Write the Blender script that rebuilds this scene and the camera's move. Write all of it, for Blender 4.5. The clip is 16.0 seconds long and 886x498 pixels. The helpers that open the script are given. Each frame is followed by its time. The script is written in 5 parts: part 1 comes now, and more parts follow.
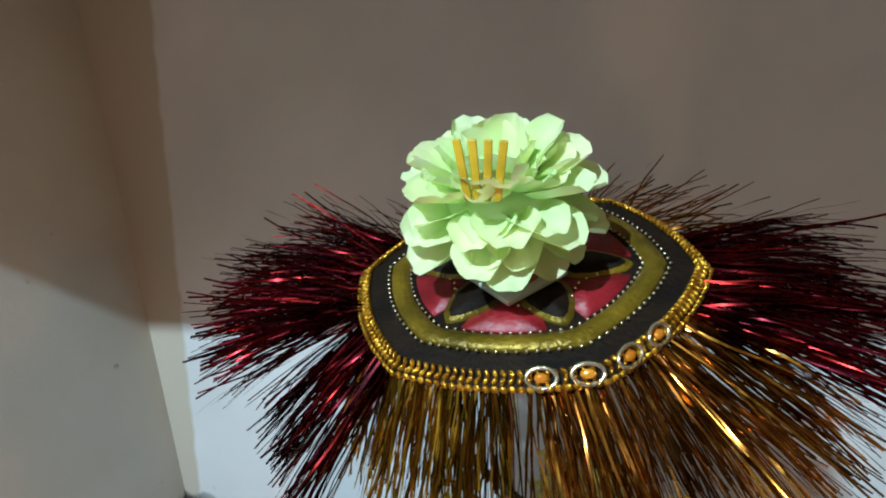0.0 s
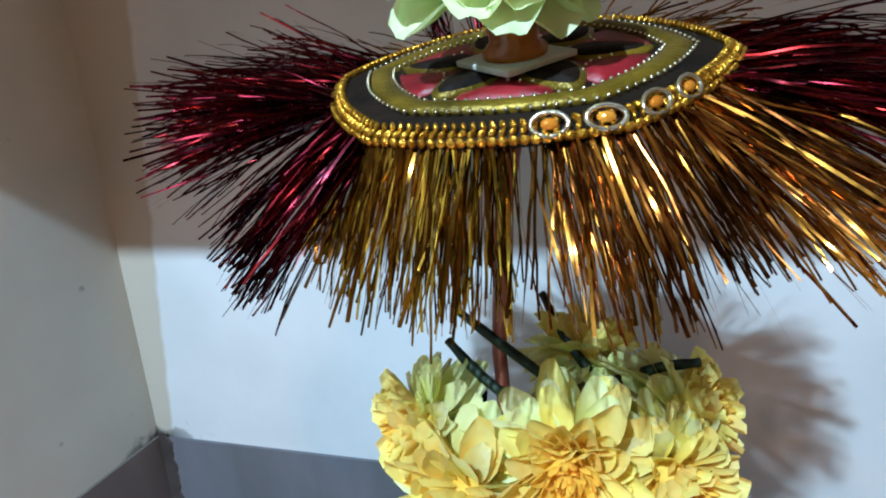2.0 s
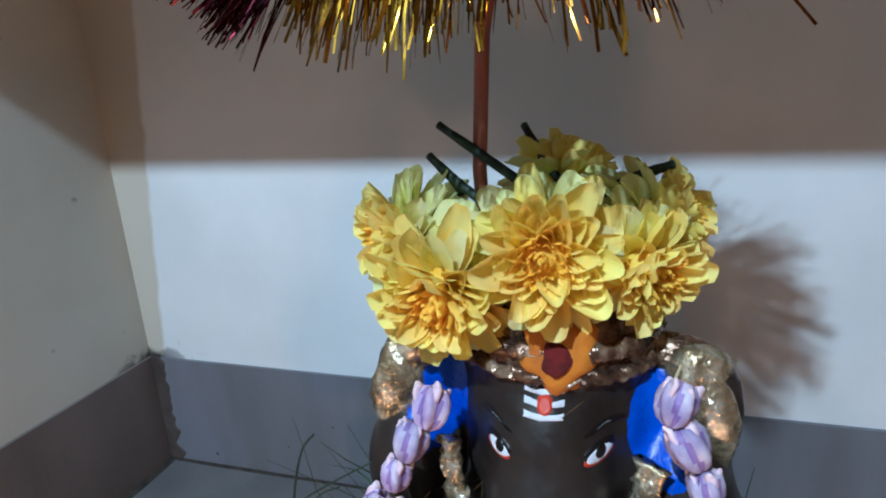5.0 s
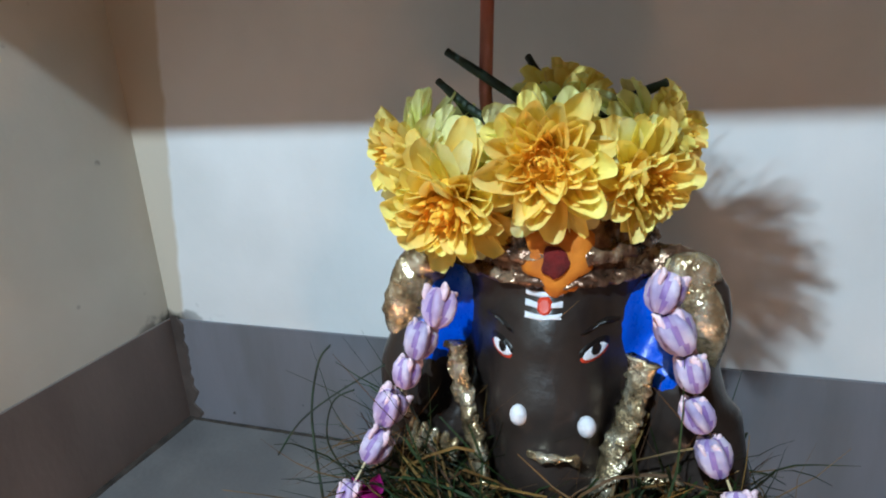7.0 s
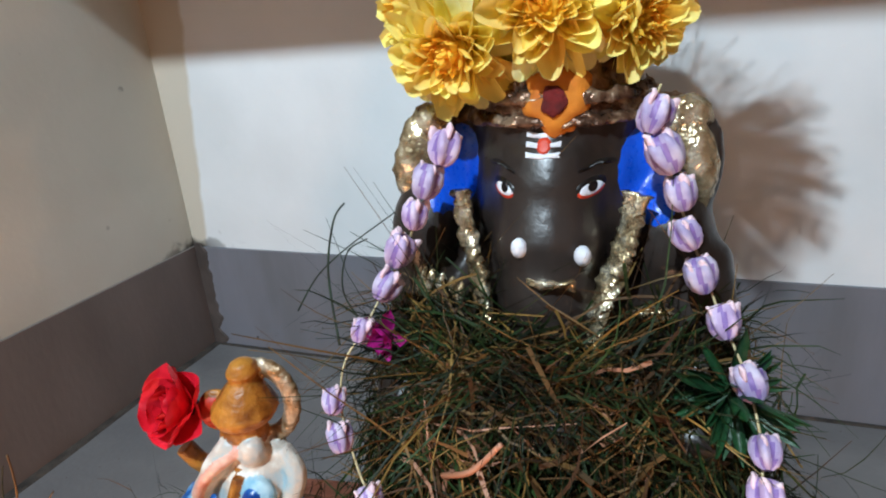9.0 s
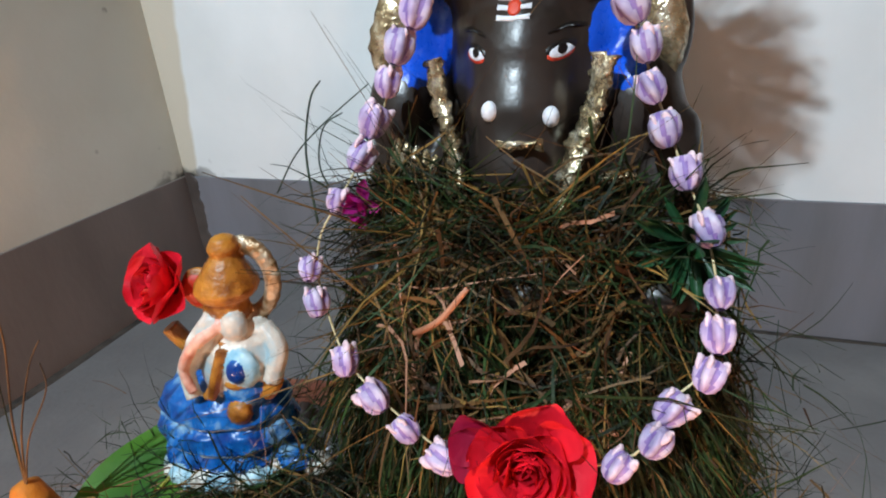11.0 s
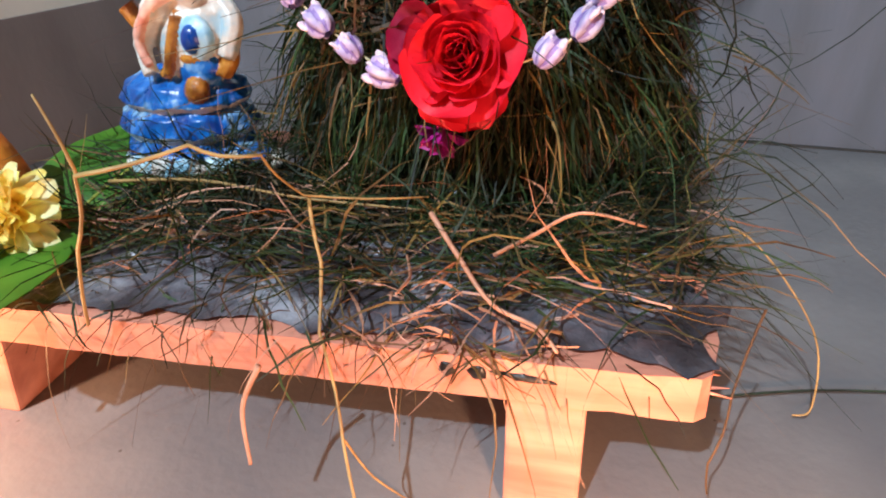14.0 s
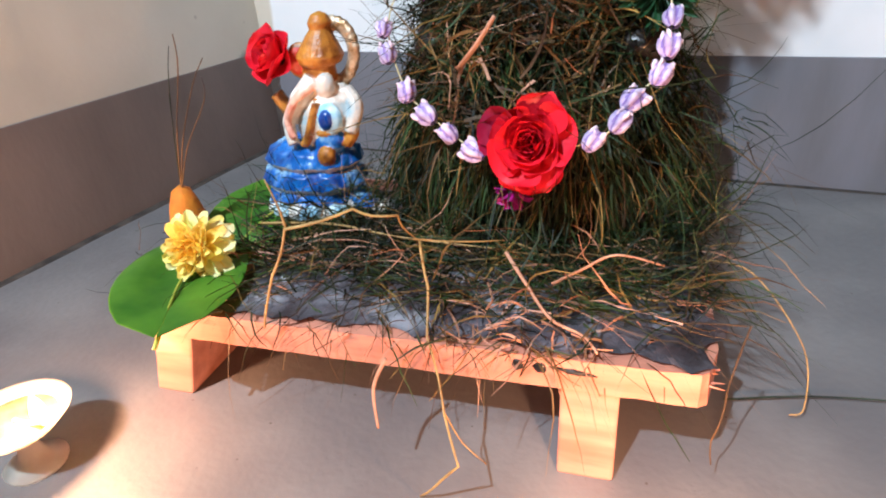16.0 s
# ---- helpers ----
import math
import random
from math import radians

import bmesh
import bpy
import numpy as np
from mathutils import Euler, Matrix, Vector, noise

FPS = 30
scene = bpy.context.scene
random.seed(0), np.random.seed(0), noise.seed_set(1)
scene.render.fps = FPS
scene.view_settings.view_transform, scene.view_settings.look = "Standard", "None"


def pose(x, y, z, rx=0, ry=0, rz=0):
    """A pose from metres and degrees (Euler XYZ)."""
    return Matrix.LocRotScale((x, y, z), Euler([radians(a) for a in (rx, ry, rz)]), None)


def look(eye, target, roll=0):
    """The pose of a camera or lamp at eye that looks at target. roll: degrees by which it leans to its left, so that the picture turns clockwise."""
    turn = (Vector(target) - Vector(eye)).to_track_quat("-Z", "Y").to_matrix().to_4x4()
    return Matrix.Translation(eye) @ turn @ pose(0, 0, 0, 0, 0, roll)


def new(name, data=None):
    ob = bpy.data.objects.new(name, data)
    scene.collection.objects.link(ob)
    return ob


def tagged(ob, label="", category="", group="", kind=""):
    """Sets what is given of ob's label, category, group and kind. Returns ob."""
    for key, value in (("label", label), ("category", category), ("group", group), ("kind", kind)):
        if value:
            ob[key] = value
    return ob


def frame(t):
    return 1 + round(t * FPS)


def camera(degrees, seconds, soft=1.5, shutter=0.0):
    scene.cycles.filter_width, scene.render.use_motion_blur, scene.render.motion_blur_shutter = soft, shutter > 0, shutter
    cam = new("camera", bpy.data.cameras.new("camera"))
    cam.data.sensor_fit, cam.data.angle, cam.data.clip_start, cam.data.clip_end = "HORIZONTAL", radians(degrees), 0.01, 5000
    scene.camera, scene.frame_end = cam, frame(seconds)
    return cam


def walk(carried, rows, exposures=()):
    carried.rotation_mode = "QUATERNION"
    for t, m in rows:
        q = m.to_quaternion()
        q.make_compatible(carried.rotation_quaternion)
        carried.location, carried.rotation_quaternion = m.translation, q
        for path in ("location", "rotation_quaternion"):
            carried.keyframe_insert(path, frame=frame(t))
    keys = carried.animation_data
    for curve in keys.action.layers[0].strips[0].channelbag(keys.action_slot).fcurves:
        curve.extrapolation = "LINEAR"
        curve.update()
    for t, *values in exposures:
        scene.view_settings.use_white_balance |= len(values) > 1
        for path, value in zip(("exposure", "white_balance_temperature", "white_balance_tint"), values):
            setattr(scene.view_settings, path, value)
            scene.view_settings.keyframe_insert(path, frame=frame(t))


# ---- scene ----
cam = camera(74.2, 16.0, soft=2.0)
PATH = [
    (0, (0.217, 0.139, 0.626), (-0.405, 1.987, 0.179), -5.7),
    (0.5, (0.216, 0.144, 0.598), (-0.379, 1.995, 0.13), -5.1),
    (1, (0.209, 0.152, 0.58), (-0.364, 2.011, 0.119), -4.8),
    (1.5, (0.206, 0.153, 0.564), (-0.367, 2.005, 0.073), -4.6),
    (2, (0.206, 0.152, 0.554), (-0.371, 1.997, 0.043), -4.4),
    (2.5, (0.209, 0.151, 0.546), (-0.367, 1.998, 0.037), -4.2),
    (3, (0.208, 0.153, 0.527), (-0.351, 1.998, -0.005), -4.0),
    (3.5, (0.209, 0.151, 0.51), (-0.375, 1.982, -0.044), -4.0),
    (4, (0.206, 0.146, 0.5), (-0.373, 1.979, -0.053), -3.6),
    (4.5, (0.211, 0.14, 0.487), (-0.344, 1.972, -0.089), -3.3),
    (4.7, (0.213, 0.136, 0.486), (-0.346, 1.970, -0.075), -3.2),
    (7, (0.223, 0.104, 0.457), (-0.38, 1.917, -0.133), -3.3),
    (7.5, (0.226, 0.1, 0.457), (-0.386, 1.913, -0.124), -3.6),
    (8, (0.229, 0.091, 0.445), (-0.415, 1.885, -0.159), -4.1),
    (8.5, (0.234, 0.085, 0.426), (-0.394, 1.874, -0.212), -4.0),
    (8.7, (0.235, 0.08, 0.418), (-0.419, 1.851, -0.241), -4.2),
    (11, (0.253, 0.055, 0.368), (-0.395, 1.766, -0.44), -4.3),
    (11.5, (0.261, 0.056, 0.345), (-0.376, 1.737, -0.527), -4.5),
    (12, (0.265, 0.056, 0.326), (-0.352, 1.73, -0.576), -4.2),
    (12.5, (0.264, 0.048, 0.312), (-0.327, 1.7, -0.649), -2.9),
    (13, (0.273, 0.034, 0.294), (-0.329, 1.649, -0.72), -3.2),
    (13.5, (0.282, 0.022, 0.273), (-0.313, 1.628, -0.76), -3.2),
    (14, (0.294, -0.004, 0.245), (-0.32, 1.595, -0.785), -2.6),
    (14.5, (0.303, -0.034, 0.226), (-0.343, 1.53, -0.838), -2.3),
    (15, (0.307, -0.066, 0.245), (-0.354, 1.526, -0.767), -3.3),
    (15.5, (0.319, -0.09, 0.267), (-0.412, 1.471, -0.747), -4.3),
    (16, (0.312, -0.09, 0.301), (-0.469, 1.488, -0.648), -4.4),
]
walk(cam, [(t, look(eye, target, roll)) for t, eye, target, roll in PATH],
     exposures=[(0.0, -0.18, 5500, -4), (1.0, -0.05, 5300, -3), (2.0, 0.03, 5100, -2), (3.0, 0.04, 4950, -2), (4.5, -0.32, 5100, 1), (7.0, -0.14, 5700, 0), (8.5, -0.02, 6000, 5),
                (11.0, 0.0, 6150, 5), (12.0, -0.12, 6250, 2), (12.5, -0.14, 6250, 1), (13.5, 0.18, 5950, 5), (14.5, 0.44, 6000, 11), (16.0, 0.5, 5950, 9)])

# ---- world and lights ----
world = bpy.data.worlds.new("world")
scene.world = world
world.use_nodes = True
world.node_tree.nodes["Background"].inputs["Color"].default_value = (0.9, 0.95, 1.0, 1)
world.node_tree.nodes["Background"].inputs["Strength"].default_value = 0.05


def area_lamp(name, eye, target, size, watts, colour):
    data = bpy.data.lights.new(name, "AREA")
    data.shape, data.size, data.energy, data.color = "DISK", size, watts, colour
    ob = new(name, data)
    ob.matrix_world = look(eye, target)
    return ob


def flame_lamp(name, at, watts):
    data = bpy.data.lights.new(name, "POINT")
    data.energy, data.color, data.shadow_soft_size = watts, (1.0, 0.48, 0.25), 0.006
    ob = new(name, data)
    ob.location = at
    return ob


KEY = (-0.06, -1.00, 1.75)
area_lamp("room_lamp", KEY, (0.15, 0.69, 0.2), 0.035, 50.0, (0.80, 0.91, 1.0))
LAMPS = [(-0.077, 0.046), (0.356, 0.072)]

# ---- materials ----


def lin(h):
    out = []
    for k in (0, 2, 4):
        v = int(h[k:k + 2], 16) / 255
        out.append(v / 12.92 if v <= 0.04045 else ((v + 0.055) / 1.055) ** 2.4)
    return (*out, 1)


def material(name, a, b=None, rough=0.6, metal=0.0, scale=40.0, bump=0.2, fine=400.0, each=0.0, island=0.0,
             glow=0.0, thin=0.0, stretch=(1, 1, 1), spec=0.5, third=None, contrast=(0.35, 0.65), hue=0.0):
    """Two or three tones mixed by noise, varied by piece, with fine relief."""
    m = bpy.data.materials.new(name)
    m.use_nodes = True
    nt = m.node_tree
    n, l = nt.nodes, nt.links
    p = n["Principled BSDF"]
    p.inputs["Roughness"].default_value, p.inputs["Metallic"].default_value = rough, metal
    p.inputs["Specular IOR Level"].default_value = spec
    co = n.new("ShaderNodeTexCoord")
    mp = n.new("ShaderNodeMapping")
    mp.inputs["Scale"].default_value = stretch
    l.new(co.outputs["Object"], mp.inputs["Vector"])
    t1 = n.new("ShaderNodeTexNoise")
    t1.inputs["Scale"].default_value, t1.inputs["Detail"].default_value = scale, 5
    l.new(mp.outputs["Vector"], t1.inputs["Vector"])
    ramp = n.new("ShaderNodeValToRGB")
    e = ramp.color_ramp.elements
    e[0].position, e[1].position = contrast
    e[0].color, e[1].color = lin(a), lin(b or a)
    if third:
        x = e.new(sum(contrast) / 2)
        x.color = lin(third)
    l.new(t1.outputs["Fac"], ramp.inputs["Fac"])
    col = ramp.outputs["Color"]
    if each or island or hue:
        src = None
        if island:
            g = n.new("ShaderNodeNewGeometry")
            src = g.outputs["Random Per Island"]
        else:
            g = n.new("ShaderNodeObjectInfo")
            src = g.outputs["Random"]
        hs = n.new("ShaderNodeHueSaturation")
        mr = n.new("ShaderNodeMapRange")
        w = each or island
        mr.inputs["To Min"].default_value, mr.inputs["To Max"].default_value = 1 - w, 1 + w
        l.new(src, mr.inputs["Value"])
        l.new(mr.outputs["Result"], hs.inputs["Value"])
        if hue:
            mh = n.new("ShaderNodeMapRange")
            mh.inputs["To Min"].default_value, mh.inputs["To Max"].default_value = 0.5 - hue, 0.5 + hue
            l.new(src, mh.inputs["Value"])
            l.new(mh.outputs["Result"], hs.inputs["Hue"])
        l.new(col, hs.inputs["Color"])
        col = hs.outputs["Color"]
    l.new(col, p.inputs["Base Color"])
    t2 = n.new("ShaderNodeTexNoise")
    t2.inputs["Scale"].default_value, t2.inputs["Detail"].default_value = fine, 3
    l.new(mp.outputs["Vector"], t2.inputs["Vector"])
    if bump:
        bp = n.new("ShaderNodeBump")
        bp.inputs["Strength"].default_value, bp.inputs["Distance"].default_value = bump, 0.002
        l.new(t2.outputs["Fac"], bp.inputs["Height"])
        l.new(bp.outputs["Normal"], p.inputs["Normal"])
    rr = n.new("ShaderNodeMapRange")
    rr.inputs["To Min"].default_value, rr.inputs["To Max"].default_value = max(0.03, rough - 0.12), min(1, rough + 0.12)
    l.new(t2.outputs["Fac"], rr.inputs["Value"])
    l.new(rr.outputs["Result"], p.inputs["Roughness"])
    if glow:
        l.new(col, p.inputs["Emission Color"])
        p.inputs["Emission Strength"].default_value = glow
    if thin:
        tr = n.new("ShaderNodeBsdfTranslucent")
        l.new(col, tr.inputs["Color"])
        mx = n.new("ShaderNodeMixShader")
        mx.inputs["Fac"].default_value = thin
        l.new(p.outputs["BSDF"], mx.inputs[1])
        l.new(tr.outputs["BSDF"], mx.inputs[2])
        l.new(mx.outputs["Shader"], n["Material Output"].inputs["Surface"])
    return m


SKIRT = material("grey_skirting_paint", "67676b", "73737a", 0.55, scale=7, bump=0.15, fine=90, stretch=(3, 3, 0.6))
SKIRT_LEFT = material("brown_grey_skirting_paint", "6a615c", "776d68", 0.6, scale=7, bump=0.15, fine=90, stretch=(2, 2, 0.8))
FLOOR = material("cement_floor", "605e5f", "72706f", 0.5, scale=9, bump=0.25, fine=160, third="676565")
# for walls and ceiling out of view; the brown warms the light they bounce
ROOM = material("room_bounce_brown", "7a4a22", "8c5a30", 0.8, scale=4)
WOOD = material("pale_pine", "b06c56", "d08c74", 0.6, scale=22, bump=0.25, fine=90, stretch=(0.4, 3, 3))
CLOTH = material("crumpled_foil_paper", "4c464a", "c0c2cc", 0.34, metal=0.55, scale=26, bump=0.7, fine=170, contrast=(0.38, 0.68), third="77747c")
YELLOW = material("yellow_petal", "ffd852", "fff08e", 0.55, scale=60, bump=0.2, fine=260, each=0.05, thin=0.32, hue=0.014, spec=0.3)
YELLOW_PALE = material("pale_yellow_petal", "eeea86", "fcfabe", 0.55, scale=60, bump=0.2, fine=260, each=0.07, thin=0.38, hue=0.025, spec=0.3)
YELLOW_CORE = material("orange_flower_heart", "ffc838", "ffe060", 0.6, scale=80, each=0.06, thin=0.3)
MINT = material("pale_green_petal", "e4fbb0", "f6ffcc", 0.6, scale=60, bump=0.08, each=0.04, thin=0.35, hue=0.025)
STAMEN = material("golden_stamen_strip", "b08a12", "d8b024", 0.45, scale=50)
STEM = material("dark_green_stem", "16211a", "283a26", 0.6, scale=80)
RED = material("red_rose_petal", "c00e24", "e81c34", 0.5, scale=50, bump=0.12, each=0.12, thin=0.15)
CRIMSON = material("crimson_rose_petal", "8e0a34", "b81440", 0.5, scale=50, each=0.12, thin=0.15)
MAGENTA = material("magenta_petal", "8a0a5e", "b5208a", 0.5, scale=50, each=0.1, thin=0.2)
LILAC = material("lilac_bud", "a38fb8", "dccde2", 0.5, scale=90, bump=0.15, each=0.10, thin=0.15, third="bba6cc", hue=0.03)
LILAC_DARK = material("dark_lilac_groove", "755a9a", "9c80b8", 0.5, scale=90, each=0.1)
LILAC_TIP = material("pink_white_bud_tip", "d0a4ba", "f0d8dc", 0.5, scale=90, each=0.1)
THREAD = material("thread", "b9a77a", "d6c79c", 0.8)
LEAF_DARK = material("dark_green_leaf", "0f2f18", "1f4a26", 0.5, scale=40, each=0.2)
LEAF = material("betel_leaf", "2c6214", "5c8c28", 0.4, scale=20, bump=0.2, fine=60, thin=0.25)
GRASS = material("green_grass", "0c1508", "2c3a18", 0.6, scale=25, island=0.7, spec=0.3, thin=0.12, hue=0.03)
HAY = material("dry_grass", "36250f", "7a582a", 0.65, scale=25, island=0.6, thin=0.1, hue=0.018)
STRAW = material("straw", "86683a", "b89458", 0.55, scale=60, bump=0.2, each=0.2)
STRAW_PINK = material("reddish_straw", "96684e", "bc8a70", 0.55, scale=60, each=0.15)
SKIN = material("dark_clay_paint", "211b18", "332b27", 0.33, spec=0.45, scale=30, bump=0.15, fine=180)
GOLD = material("gold_foil_paint", "8c7a5c", "ece2c8", 0.24, metal=0.75, scale=110, bump=1.0, fine=210, third="b8a684")
BLUE = material("blue_gloss_paint", "0a3fb0", "1458d8", 0.3, scale=25)
WHITE = material("white_paint", "c8ccd6", "e6e8ee", 0.6, scale=60, bump=0.4, fine=300)
BLACK = material("black_paint", "0a0808", "15100e", 0.4)
TURMERIC = material("turmeric_paste", "a4580c", "cc7c1a", 0.8, scale=60, bump=0.4, fine=200)
KUMKUM = material("kumkum_powder", "3c0808", "640f10", 0.95, scale=120, bump=0.6)
RED_DOT = material("red_paint", "b02a12", "d0401c", 0.5)
POLE = material("pinkish_wood_stick", "8a4a3c", "a8604e", 0.6, scale=40, stretch=(4, 4, 0.4))
DISC = material("dark_brown_velvet", "100a06", "20150b", 0.7, scale=60, bump=0.3, spec=0.2)
DISC_RED = material("red_satin", "6a0c16", "941c26", 0.45, scale=80)
OLIVE = material("olive_gold_lacquer", "5c4c0e", "967c1e", 0.38, metal=0.5, scale=40, bump=0.4)
BEAD = material("silver_bead", "c8b890", "efe6cc", 0.2, metal=0.9)
LACE = material("gold_lace", "b07a18", "e8b43a", 0.3, metal=0.85, scale=120, bump=0.8)
JEWEL = material("amber_glass_bead", "c86a10", "e89a30", 0.15, metal=0.3)
AMBER = material("amber_plastic_knob", "7a4010", "b86a1c", 0.15)
TILE = material("white_plastic_square", "b9bdb4", "cfd2c8", 0.35)
T_RED = material("maroon_tinsel", "26040a", "5c0c14", 0.26, metal=0.95, island=0.6, bump=0.0, hue=0.01)
T_GOLD = material("gold_tinsel", "7a5a18", "cc9c36", 0.2, metal=0.95, island=0.6, bump=0.0, hue=0.015)
T_COPPER = material("copper_tinsel", "502a0c", "b4742c", 0.2, metal=0.95, island=0.6, bump=0.0, hue=0.015)
LAMP_GLASS = material("frosted_lamp_glass", "e8dccb", "f6efe2", 0.18, bump=0.1, thin=0.65)
FLAME = material("flame", "ffb040", "ffe0a0", 0.5, glow=14.0, bump=0.0)
OIL = material("lamp_oil", "b88a44", "d8b070", 0.08)
FIG_BLUE = material("worn_blue_glaze", "0a3680", "a4c8d2", 0.3, scale=62, third="1c66b2", contrast=(0.36, 0.72), bump=0.5, fine=120)
FIG_WHITE = material("worn_white_paint", "9fb6be", "dfe0d8", 0.4, scale=70, third="c8bcae", bump=0.5, fine=140)
FIG_GOLD = material("worn_ochre_paint", "74400e", "bc7e2e", 0.4, scale=80, bump=0.4)
FIG_SILVER = material("silver_ochre_paint", "8a6a44", "cdbfa8", 0.35, metal=0.5, scale=120, bump=0.6)
FIG_PALE = material("pale_blue_paint", "7fb2cc", "c4dce2", 0.4, scale=80, bump=0.4, fine=140)
FIG_PINK = material("worn_pink_paint", "c8806c", "ecc4b0", 0.4, scale=90, bump=0.4, fine=140)
BRONZE = material("worn_bronze_foil", "33241c", "b09a80", 0.3, metal=0.6, scale=95, bump=1.0, fine=190, third="6e5240")
SKIRT_DARK = material("dark_brown_corner_band", "3a322e", "4e4540", 0.65, scale=30, bump=0.3, fine=120)
FOOT_DARK = material("dark_foot_line", "241f1b", "443c35", 0.9, scale=60, bump=0.5)

# ---- mesh helpers ----


def wall_material(name, a, b, edge_tone=None):
    """Wall paint with grime near the skirting and the corner; edge_tone: the tone of a strip along the corner."""
    m = material(name, a, b, 0.7, scale=5, bump=0.12, fine=120)
    nt = m.node_tree
    n, l = nt.nodes, nt.links
    p = n["Principled BSDF"]
    col = p.inputs["Base Color"].links[0].from_socket
    geo = n.new("ShaderNodeTexCoord")
    sep = n.new("ShaderNodeSeparateXYZ")
    l.new(geo.outputs["Object"], sep.inputs[0])

    def op(kind, x, y):
        o = n.new("ShaderNodeMath")
        o.operation = kind
        for i, q in enumerate((x, y)):
            if isinstance(q, (int, float)):
                o.inputs[i].default_value = q
            else:
                l.new(q, o.inputs[i])
        return o.outputs[0]

    def steps(v, lo, hi):
        r = n.new("ShaderNodeMapRange")
        r.inputs["From Min"].default_value, r.inputs["From Max"].default_value = lo, hi
        l.new(v, r.inputs["Value"])
        return r.outputs["Result"]

    def blend(fac, c0, tone):
        x = n.new("ShaderNodeMix")
        x.data_type = "RGBA"
        l.new(fac, x.inputs[0])
        l.new(c0, x.inputs[6])
        x.inputs[7].default_value = lin(tone)
        return x.outputs[2]

    nz = n.new("ShaderNodeTexNoise")
    nz.inputs["Scale"].default_value, nz.inputs["Detail"].default_value = 30, 6
    l.new(geo.outputs["Object"], nz.inputs["Vector"])
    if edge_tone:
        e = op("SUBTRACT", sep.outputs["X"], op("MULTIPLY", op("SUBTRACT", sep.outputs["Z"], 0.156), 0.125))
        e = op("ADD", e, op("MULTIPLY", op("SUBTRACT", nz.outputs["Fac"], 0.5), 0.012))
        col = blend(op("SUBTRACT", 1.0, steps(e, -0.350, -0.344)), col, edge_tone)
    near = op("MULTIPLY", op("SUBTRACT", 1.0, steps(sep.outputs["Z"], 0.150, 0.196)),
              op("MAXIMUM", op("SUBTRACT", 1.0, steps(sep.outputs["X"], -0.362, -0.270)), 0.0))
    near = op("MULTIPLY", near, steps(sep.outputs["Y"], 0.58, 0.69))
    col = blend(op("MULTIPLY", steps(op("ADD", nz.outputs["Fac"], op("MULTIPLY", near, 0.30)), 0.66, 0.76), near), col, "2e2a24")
    spots = n.new("ShaderNodeTexVoronoi")
    spots.inputs["Scale"].default_value = 19
    l.new(geo.outputs["Object"], spots.inputs["Vector"])
    col = blend(op("MULTIPLY", op("SUBTRACT", 1.0, steps(spots.outputs["Distance"], 0.05, 0.09)), op("MULTIPLY", steps(nz.outputs["Fac"], 0.52, 0.60), 0.0 if edge_tone else 0.5)), col, "4a443c")
    l.new(col, p.inputs["Base Color"])
    return m


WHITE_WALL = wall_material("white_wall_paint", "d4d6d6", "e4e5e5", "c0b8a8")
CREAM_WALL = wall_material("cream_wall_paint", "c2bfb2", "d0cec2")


def specks(m, tone, scale, size, share):
    """Small scattered specks of dirt over a material."""
    nt = m.node_tree
    n, l = nt.nodes, nt.links
    p = n["Principled BSDF"]
    col = p.inputs["Base Color"].links[0].from_socket
    co = n.new("ShaderNodeTexCoord")
    vo = n.new("ShaderNodeTexVoronoi")
    vo.inputs["Scale"].default_value = scale
    l.new(co.outputs["Object"], vo.inputs["Vector"])
    near = n.new("ShaderNodeMath")
    near.operation = "LESS_THAN"
    near.inputs[1].default_value = size
    l.new(vo.outputs["Distance"], near.inputs[0])
    sep = n.new("ShaderNodeSeparateColor")
    l.new(vo.outputs["Color"], sep.inputs[0])
    some = n.new("ShaderNodeMath")
    some.operation = "LESS_THAN"
    some.inputs[1].default_value = share
    l.new(sep.outputs[0], some.inputs[0])
    both = n.new("ShaderNodeMath")
    both.operation = "MULTIPLY"
    l.new(near.outputs[0], both.inputs[0])
    l.new(some.outputs[0], both.inputs[1])
    x = n.new("ShaderNodeMix")
    x.data_type = "RGBA"
    l.new(both.outputs[0], x.inputs[0])
    l.new(col, x.inputs[6])
    x.inputs[7].default_value = lin(tone)
    l.new(x.outputs[2], p.inputs["Base Color"])


specks(FLOOR, "4a423c", 95, 0.09, 0.07)
specks(SKIRT, "3c3836", 45, 0.10, 0.12)


def mesh_of(bm, name, mats, smooth=True):
    me = bpy.data.meshes.new(name)
    bm.normal_update()
    bm.to_mesh(me)
    bm.free()
    for m in mats if isinstance(mats, (list, tuple)) else [mats]:
        me.materials.append(m)
    if smooth:
        for f in me.polygons:
            f.use_smooth = True
    return me


def part(name, bm, mats, parent=None, label="", smooth=True):
    ob = new(name, bm if isinstance(bm, bpy.types.Mesh) else mesh_of(bm, name, mats, smooth))
    ob.parent = parent
    if label:
        ob["label"] = label
    return ob


def thing(name, at, label, category, group="", kind=""):
    ob = new(name)
    ob.empty_display_size = 0.01
    ob.matrix_basis = at if isinstance(at, Matrix) else Matrix.Translation(at)
    return tagged(ob, label, category, group, kind)


